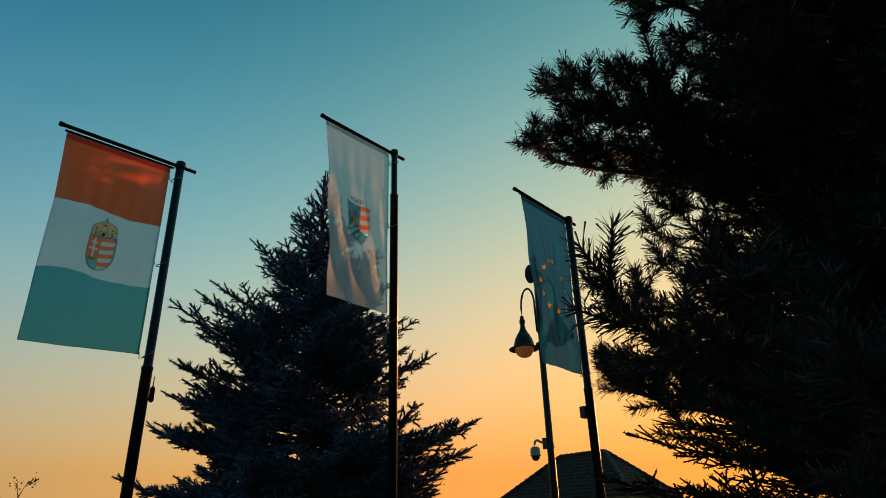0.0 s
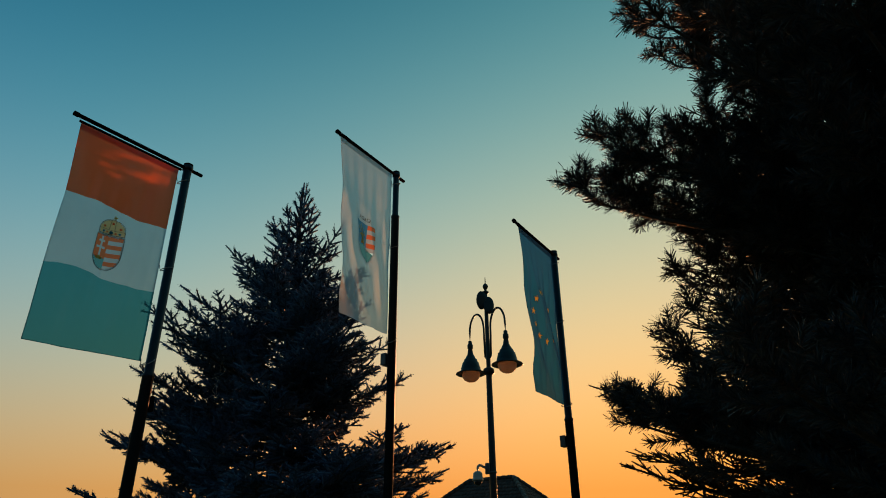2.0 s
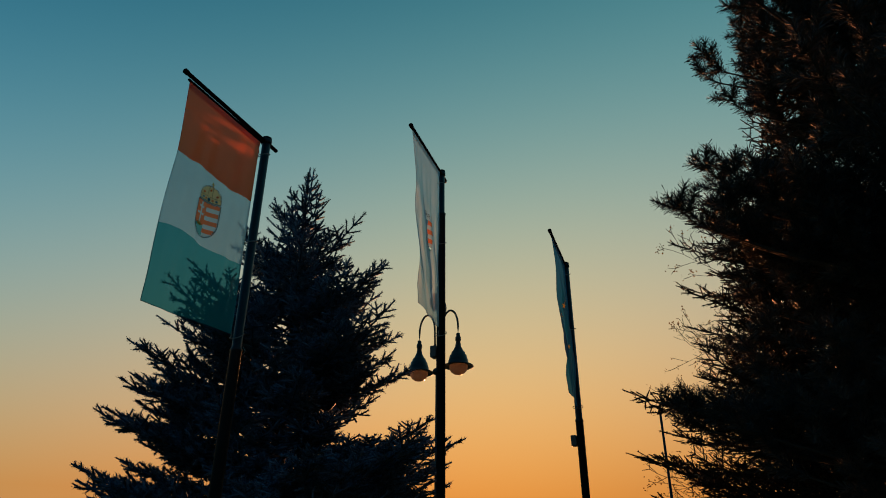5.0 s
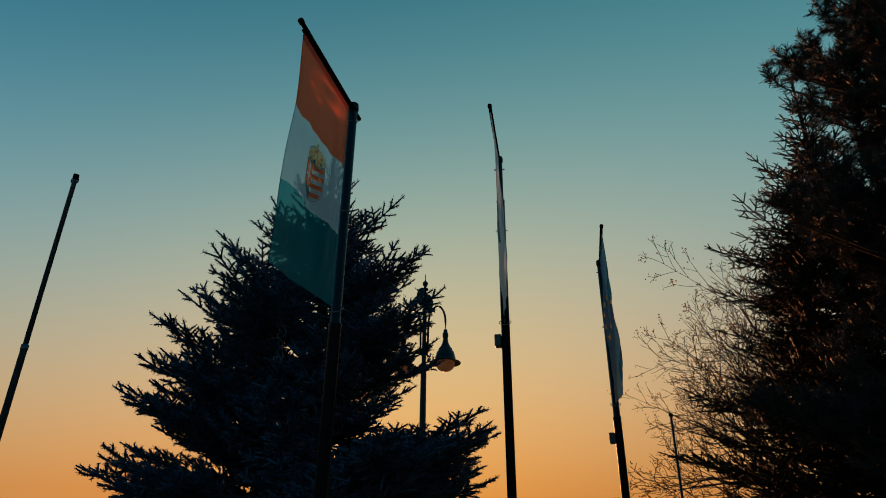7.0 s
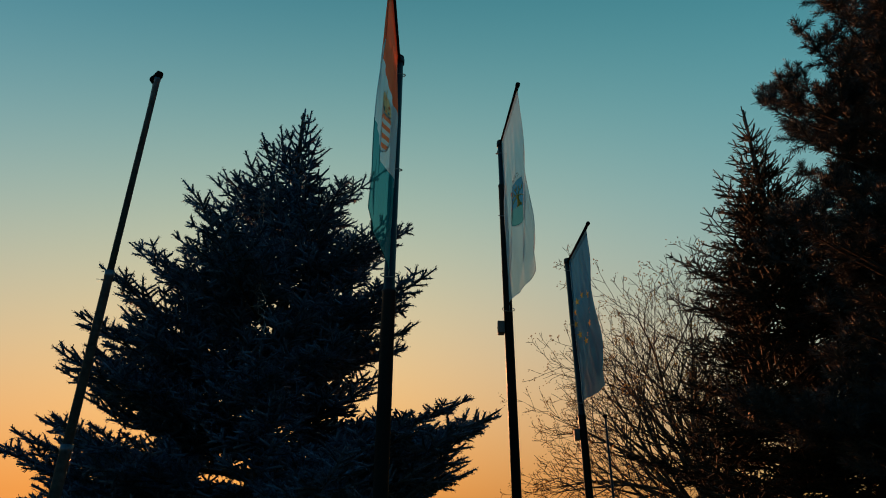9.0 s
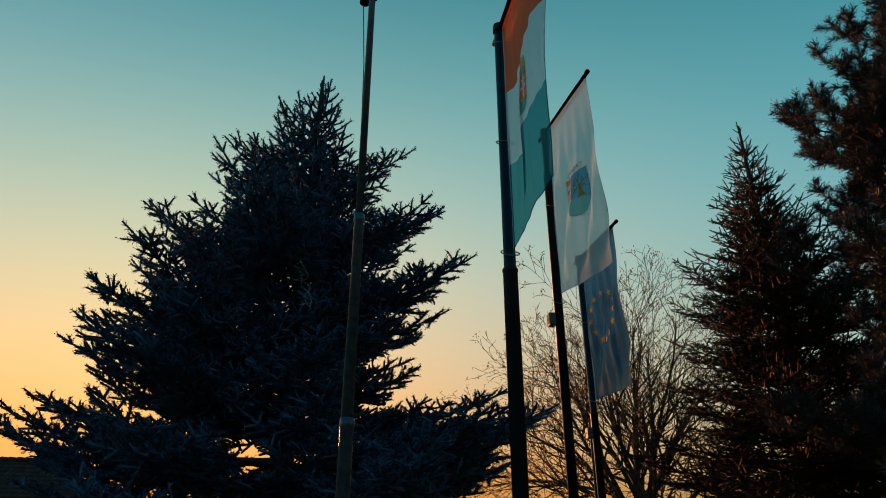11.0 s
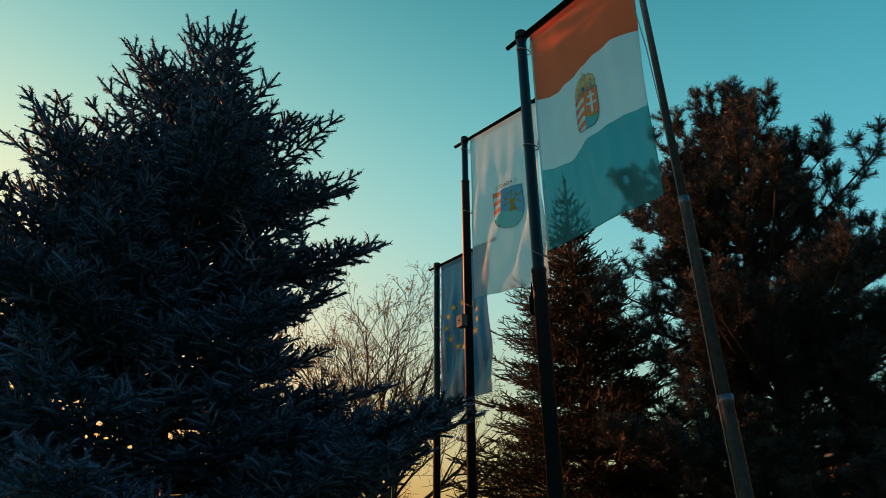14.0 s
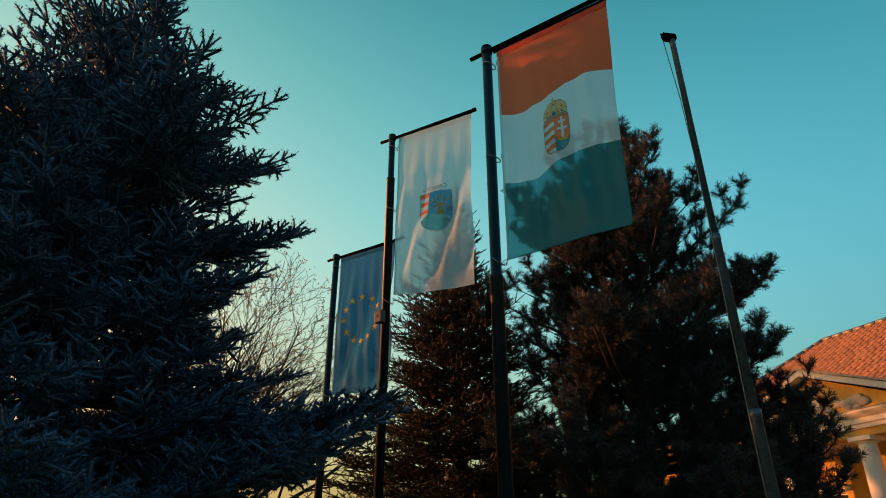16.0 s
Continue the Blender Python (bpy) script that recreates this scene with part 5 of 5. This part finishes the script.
def pine_spray(length, rng):
    """A side branch of the pine along +x: wood (bases, tips, radii) and its brushes (bases, tips)."""
    n = max(2, round(length / 0.1))
    yaw = rng.uniform(-0.3, 0.3)
    at = lambda s: np.array([s, yaw * s * s / length * 0.5, 0.38 * s * s / length])
    P = [at(length * k / n) for k in range(n + 1)]
    WB, WT, WR = P[:-1], P[1:], [0.006 + 0.009 * length * (1 - k / n) for k in range(n)]
    BB, BT = [], []
    for k in range(n):
        if length * (n - k) / n < 0.42:      # needles stay on the last years' growth
            BB.append(P[k]); BT.append(P[k + 1])

    def candles(o, d, many, lo, hi):
        m = frame_of(d, UP)
        t0 = rng.uniform(0, 6.28)
        for j in range(many):
            t = t0 + 6.283 * j / many + rng.uniform(-0.3, 0.3)
            an = math.radians(rng.uniform(38, 66))
            e = np.array([math.cos(an), math.sin(an) * math.cos(t), math.sin(an) * math.sin(t)]) @ m
            e = e + UP * rng.uniform(0.05, 0.4)
            e /= np.linalg.norm(e)
            ln = rng.uniform(lo, hi)
            e2 = e + UP * rng.uniform(0.1, 0.35)
            e2 /= np.linalg.norm(e2)
            BB.extend((o, o + e * ln * 0.5)); BT.extend((o + e * ln * 0.5, o + e * ln * 0.5 + e2 * ln * 0.5))
    d = P[-1] - P[-2]
    e = d / np.linalg.norm(d)
    BB.append(P[-1]); BT.append(P[-1] + e * rng.uniform(0.14, 0.24))
    candles(P[-1] - e * 0.02, e, int(rng.integers(2, 5)), 0.14, 0.25)
    s = length - rng.uniform(0.18, 0.26)
    while s > length * 0.3:                  # older whorls of side brushes
        candles(at(s), at(s + 0.02) - at(s), int(rng.integers(1, 3)), 0.2, 0.32)
        s -= rng.uniform(0.28, 0.4)
    return [np.array(v) for v in (WB, WT, WR, BB, BT)]


def pine(foot, top, table, lowest, seed, extra):
    """Black pine: whorls of bare limbs that fork and end in upturned brushes of long needles."""
    rng = np.random.default_rng(seed)
    fx, fy, fz = foot
    ob = thing("black_pine", foot, "broad dark pine with long needles in thick brushes", "tree")
    axis = lambda z: np.array([fx + 0.05 * math.sin(z * 0.9), fy - 0.02 * z + 0.04 * math.cos(z), z])
    zs = np.linspace(fz, top - 0.3, 14)
    bm = sweep(bmesh.new(), [axis(z) for z in zs], [0.02 + 0.02 * (top - z) for z in zs], 12)
    part("trunk", bm, M_BARK_P, ob, "thick scaly trunk")
    kit = {q: [pine_spray(0.1 * q, rng) for _ in range(6)] for q in range(2, 10)}
    climb = lambda hg: (0.5 * hg ** 1.5, 0.22 + 0.1 * hg)
    limbs, z, a0 = [], lowest, rng.uniform(0, 6.28)
    while z < top - 0.3:
        hg = min(1.0, max(0.0, (z - lowest) / (top - lowest)))
        n = 6 if hg < 0.7 else 5
        a0 += 0.7 + rng.uniform(-0.3, 0.3)
        for k in range(n):
            a = a0 + 2 * math.pi * k / n + rng.uniform(-0.3, 0.3)
            zz = z + rng.uniform(-0.1, 0.1)
            R = max(0.15, reach(table, zz, sum(climb(hg))) - 0.35)
            R *= 0.97 + 0.75 * wobble(a, zz, seed)
            limbs.append((zz, a, R * rng.choice((0.62, 0.8, 0.92, 1.0, 1.04))))
        z += rng.uniform(0.9, 1.1) * (0.4 if z > 1.2 else 0.6)
    for tip in extra:
        dx, dy = tip[0] - fx, tip[1] - fy
        L = math.hypot(dx, dy) - 0.3
        z0 = tip[2] - 0.3 * L
        for _ in range(12):
            hg = min(1.0, max(0.0, (z0 - lowest) / (top - lowest)))
            z0 = tip[2] - L * sum(climb(hg)) - 0.12
        limbs.append((max(z0, lowest), math.atan2(dy, dx), L))
    SB, ST, LB, LT, R0, FORKS = [], [], [], [], [], []

    def put(o, m, q):
        wb, wt, wr, bb, bt = kit[q][rng.integers(6)]
        LB.extend(o + wb @ m); LT.extend(o + wt @ m); R0.extend(wr)
        SB.extend(o + bb @ m); ST.extend(o + bt @ m)
    for z0, a, L in limbs:
        hgt = min(1.0, max(0.0, (z0 - lowest) / (top - lowest)))
        rise, curl = climb(hgt)
        d = np.array([math.cos(a), math.sin(a), 0.0])
        side = np.array([-d[1], d[0], 0.0])
        wob = rng.uniform(-0.1, 0.1)
        path = lambda s: axis(z0) + d * L * s + side * wob * L * math.sin(s * 2.4) * 0.5 + np.array([0, 0, L * (rise * s + curl * s * s)])
        ss = np.linspace(0, 1, 8)
        bm = sweep(bmesh.new(), [path(s) for s in ss], [max(0.008, (0.016 * L + 0.006)) * (1 - 0.8 * s) for s in ss], 6, False)
        part("limb", bm, M_BARK_P, ob)
        put(path(0.97), frame_of(path(1.0) - path(0.95), UP), 2 if L < 1 else 3)
        s = max(0.22 * L, 0.2)
        sg = rng.choice((-1, 1))
        while s < L - 0.1:
            x = L - s
            o = path(s / L)
            m0 = frame_of(path(s / L + 0.02) - path(s / L - 0.02), UP)
            for sg in (-1, 1):
                q = min(9, max(2, round((0.22 + 0.42 * x) * rng.uniform(0.7, 1.15) * 10)))
                put(o, frame_of(turned(sg * math.radians(rng.uniform(35, 65)), rng.uniform(-0.15, 0.3)) @ m0, UP, rng.uniform(-0.4, 0.4)), q)
            if rng.uniform() < 0.5:
                put(o, frame_of(turned(rng.uniform(-0.7, 0.7), rng.uniform(0.3, 0.8)) @ m0, UP), int(rng.integers(2, 5)))
            if rng.uniform() < 0.06:
                FORKS.append(o)
            s += rng.uniform(0.4, 0.58)
    for k in range(5):
        e = np.array([rng.uniform(-0.45, 0.45), rng.uniform(-0.45, 0.45), 1.0]) if k else np.array([0.05, 0, 1.0])
        put(axis(top - 0.75), frame_of(e, np.array([1.0, 0, 0])), 4 + (k == 0))
    V, F = sticks(np.array(LB), np.array(LT), np.array(R0), np.array(R0) * 0.85)
    part_np("twig_growth", V, F, M_BARK_P, ob)["kind"] = "stuff"
    SB, ST = np.array(SB), np.array(ST)
    V, F = needles(SB, ST, 620, 0.094, 0.0085, 52, rng, 0.0, 0.25)
    V2, F2 = sticks(SB, ST, np.full(len(SB), 0.008), np.full(len(SB), 0.005))
    F2 = np.concatenate([F2[:, [0, 1, 2]], F2[:, [0, 2, 3]]]) + len(V)
    V, F = np.concatenate([V, V2]), np.concatenate([F, F2])
    part_np("crown", V, F, M_PINE, ob, "thick brushes of long needles")["kind"] = "stuff"
    for c in FORKS[:40]:
        bm = lathe(bmesh.new(), [(0.004, 0.0), (0.02, -0.01), (0.027, -0.03), (0.022, -0.055), (0.008, -0.075)], c, 8)
        part("pine_cone", bm, M_CONE, ob)


PINE_TABLE = [(8.55, 0.35), (8.3, 0.8), (7.8, 1.25), (7.2, 1.65), (6.2, 2.1), (5.3, 2.4), (4.4, 2.5), (3.8, 2.4), (3.3, 2.25), (2.8, 1.95), (2.3, 2.1), (1.8, 2.3), (0.8, 2.2)]
PINE_TIPS = [(-0.62, 4.92, 7.95), (-1.0, 4.8, 7.3), (-1.2, 5.4, 6.65), (-1.05, 5.2, 6.3), (-1.8, 4.5, 6.0), (-1.75, 4.15, 5.85), (-1.6, 4.3, 5.4), (-1.3, 4.6, 6.4), (-1.2, 4.2, 6.5), (-1.1, 5.3, 5.4), (-2.71, 4.85, 2.5), (-2.33, 3.58, 3.95),
             (-2.26, 3.56, 3.86), (-1.87, 3.39, 4.04), (-1.28, 2.30, 4.29), (-2.52, 4.67, 2.47), (-2.04, 3.43, 4.17), (-1.14, 5.51, 6.79), (0.40, 2.47, 6.64), (2.26, 2.66, 5.73),
             (-1.86, 4.36, 3.31), (-1.98, 4.30, 2.79), (-1.77, 4.18, 2.96), (-1.63, 4.25, 3.48), (-1.93, 4.21, 2.59), (-2.31, 4.22, 2.34), (-1.96, 4.31, 1.97),
             (1.1, 1.95, 5.16), (0.76, 2.61, 6.97), (1.43, 1.95, 5.32), (1.35, 2.11, 4.12), (1.24, 2.33, 3.2), (1.15, 2.5, 4.02), (1.38, 1.77, 3.58), (1.36, 1.81, 3.21), (1.41, 1.68, 2.76), (1.43, 1.65, 2.08), (1.23, 2.1, 2.32), (1.26, 2.02, 5.15), (1.23, 2.09, 4.04), (1.6, 1.9, 2.5), (1.2, 1.8, 1.8), (1.5, 2.3, 3.0), (1.3, 1.6, 2.6), (1.0, 1.5, 2.2), (1.6, 1.7, 3.1), (1.1, 2.0, 3.0), (0.9, 1.8, 2.6), (1.5, 1.5, 2.3), (1.3, 1.9, 1.9)]
pine((0.3, 4.2, GROUND), 8.45, PINE_TABLE, 0.9, 21, PINE_TIPS)


def branching_tree(name, label, foot, height, width, seed, bark, stems=9, leafy=True, fork=0.27, step=0.3):
    """A nearly bare crown: arching limbs that fork down to fine twigs, with small young leaves at the ends."""
    rng = np.random.default_rng(seed)
    ob = thing(name, foot, label, "tree")
    base = np.array(foot, dtype=float)
    B, T, RA, RB, tips = [], [], [], [], []

    def grow(p, d, ln, r, lev, turn):
        n = max(3, int(ln / (step * (1.0 + 0.4 * lev))))
        sway = rng.normal(size=3) * 0.05
        for k in range(n):
            s = k / n
            d = d + sway + rng.normal(size=3) * 0.06 + np.array([0, 0, 0.045 if lev < 3 else 0.03])
            d = d / np.linalg.norm(d)
            q = p + d * ln / n
            ra, rb = max(0.008, r * (1 - 0.85 * s)), max(0.006, r * (1 - 0.85 * (s + 1 / n)))
            B.append(p); T.append(q); RA.append(ra); RB.append(rb)
            p = q
            if lev > 0 and s >= (0.2 if lev == 3 else 0.08):
                for _ in range(2 if lev < 3 and s > 0.5 else 1):
                    turn += 2.4 + rng.uniform(-0.5, 0.5)
                    u = np.cross(d, np.array([0.3, 0.2, 0.9])); u /= np.linalg.norm(u)
                    w = np.cross(u, d)
                    side = u * math.cos(turn) + w * math.sin(turn)
                    an = math.radians(rng.uniform(26, 48))
                    e = d * math.cos(an) + side * math.sin(an)
                    grow(p, e, ln * (0.56 - 0.3 * s) * rng.uniform(0.7, 1.2), ra * 0.62, lev - 1, turn)
        if lev <= 1:
            tips.append((p, d))
    th = height * fork
    bm = sweep(bmesh.new(), [base, base + np.array([0.05, 0.02, th * 0.6]), base + np.array([0.08, 0.0, th])], [0.2, 0.15, 0.13], 12)
    part("trunk", bm, bark, ob, "short forked trunk")
    for k in range(stems):
        a = 2.39996 * k + rng.uniform(-0.3, 0.3)
        out = width * (0.1 + 0.9 * k / (stems - 1))
        up = (height - th) * (1.0 - 0.8 * (k / (stems - 1)) ** 1.5)
        d = np.array([math.cos(a) * out, math.sin(a) * out, up * 0.86])
        ln = np.linalg.norm(d) * 0.93
        d = d / np.linalg.norm(d) * ln
        grow(base + np.array([0.08, 0, th - rng.uniform(0.05, 0.4)]), d / ln, ln, 0.11, 3, rng.uniform(0, 6))
    V, F = sticks(np.array(B), np.array(T), np.array(RA), np.array(RB))
    part_np("branch_growth", V, F, bark, ob, "fine bare twigs")["kind"] = "stuff"
    if leafy:
        pick = [t for t in tips if rng.uniform() < 0.5]
        P = np.repeat(np.array([t[0] for t in pick]), 4, axis=0)
        n = len(P)
        P = P + rng.normal(size=(n, 3)) * 0.05
        e = unit(rng.normal(size=(n, 3)) + np.array([0, 0, 0.4]))
        w = unit(np.cross(e, rng.normal(size=(n, 3)))) * 0.02
        L = rng.uniform(0.04, 0.075, n)[:, None]
        V = np.empty((n, 4, 3))
        V[:, 0], V[:, 1], V[:, 2], V[:, 3] = P, P + e * L * 0.5 + w, P + e * L, P + e * L * 0.5 - w
        part_np("young_leaves", V.reshape(-1, 3), np.arange(n * 4).reshape(-1, 4), M_BUD, ob, "sparse yellowish young leaves")["kind"] = "stuff"


branching_tree("bare_tree", "nearly bare spreading tree with sparse yellowish buds and young leaves", (1.1, 17.0, GROUND), 10.2, 5.4, 31, M_BARK_B, 20, True, 0.22, 0.19)
branching_tree("bare_shrub", "thin bare shrub far behind the flags", (-16.0, 4.2, GROUND), 3.2, 0.8, 32, M_BARK_B, 3, True, 0.15, 0.3)


def light_string():
    rng = np.random.default_rng(5)
    ob = thing("light_string", (-7.6, 5.0, 5.4), "pale tangled string of small lights hanging in the spruce", "string lights")
    a, b = np.array([-7.72, 4.86, 5.35]), np.array([-7.28, 4.15, 3.12])
    for k in range(2):
        bm = bmesh.new()
        pts = [a + (b - a) * t + rng.normal(size=3) * 0.03 for t in np.linspace(0, 1, 46)]
        sweep(bm, pts, 0.0018, 4)
        cord = part("cord", bm, M_CORD, ob, "pale thin cord")
        for p in pts[2::3]:
            e = rng.normal(size=3) * 0.03
            part("bulb", sweep(bmesh.new(), [p, p + e * 0.5, p + e], [0.0015, 0.004, 0.002], 5), M_CORD, cord)


light_string()
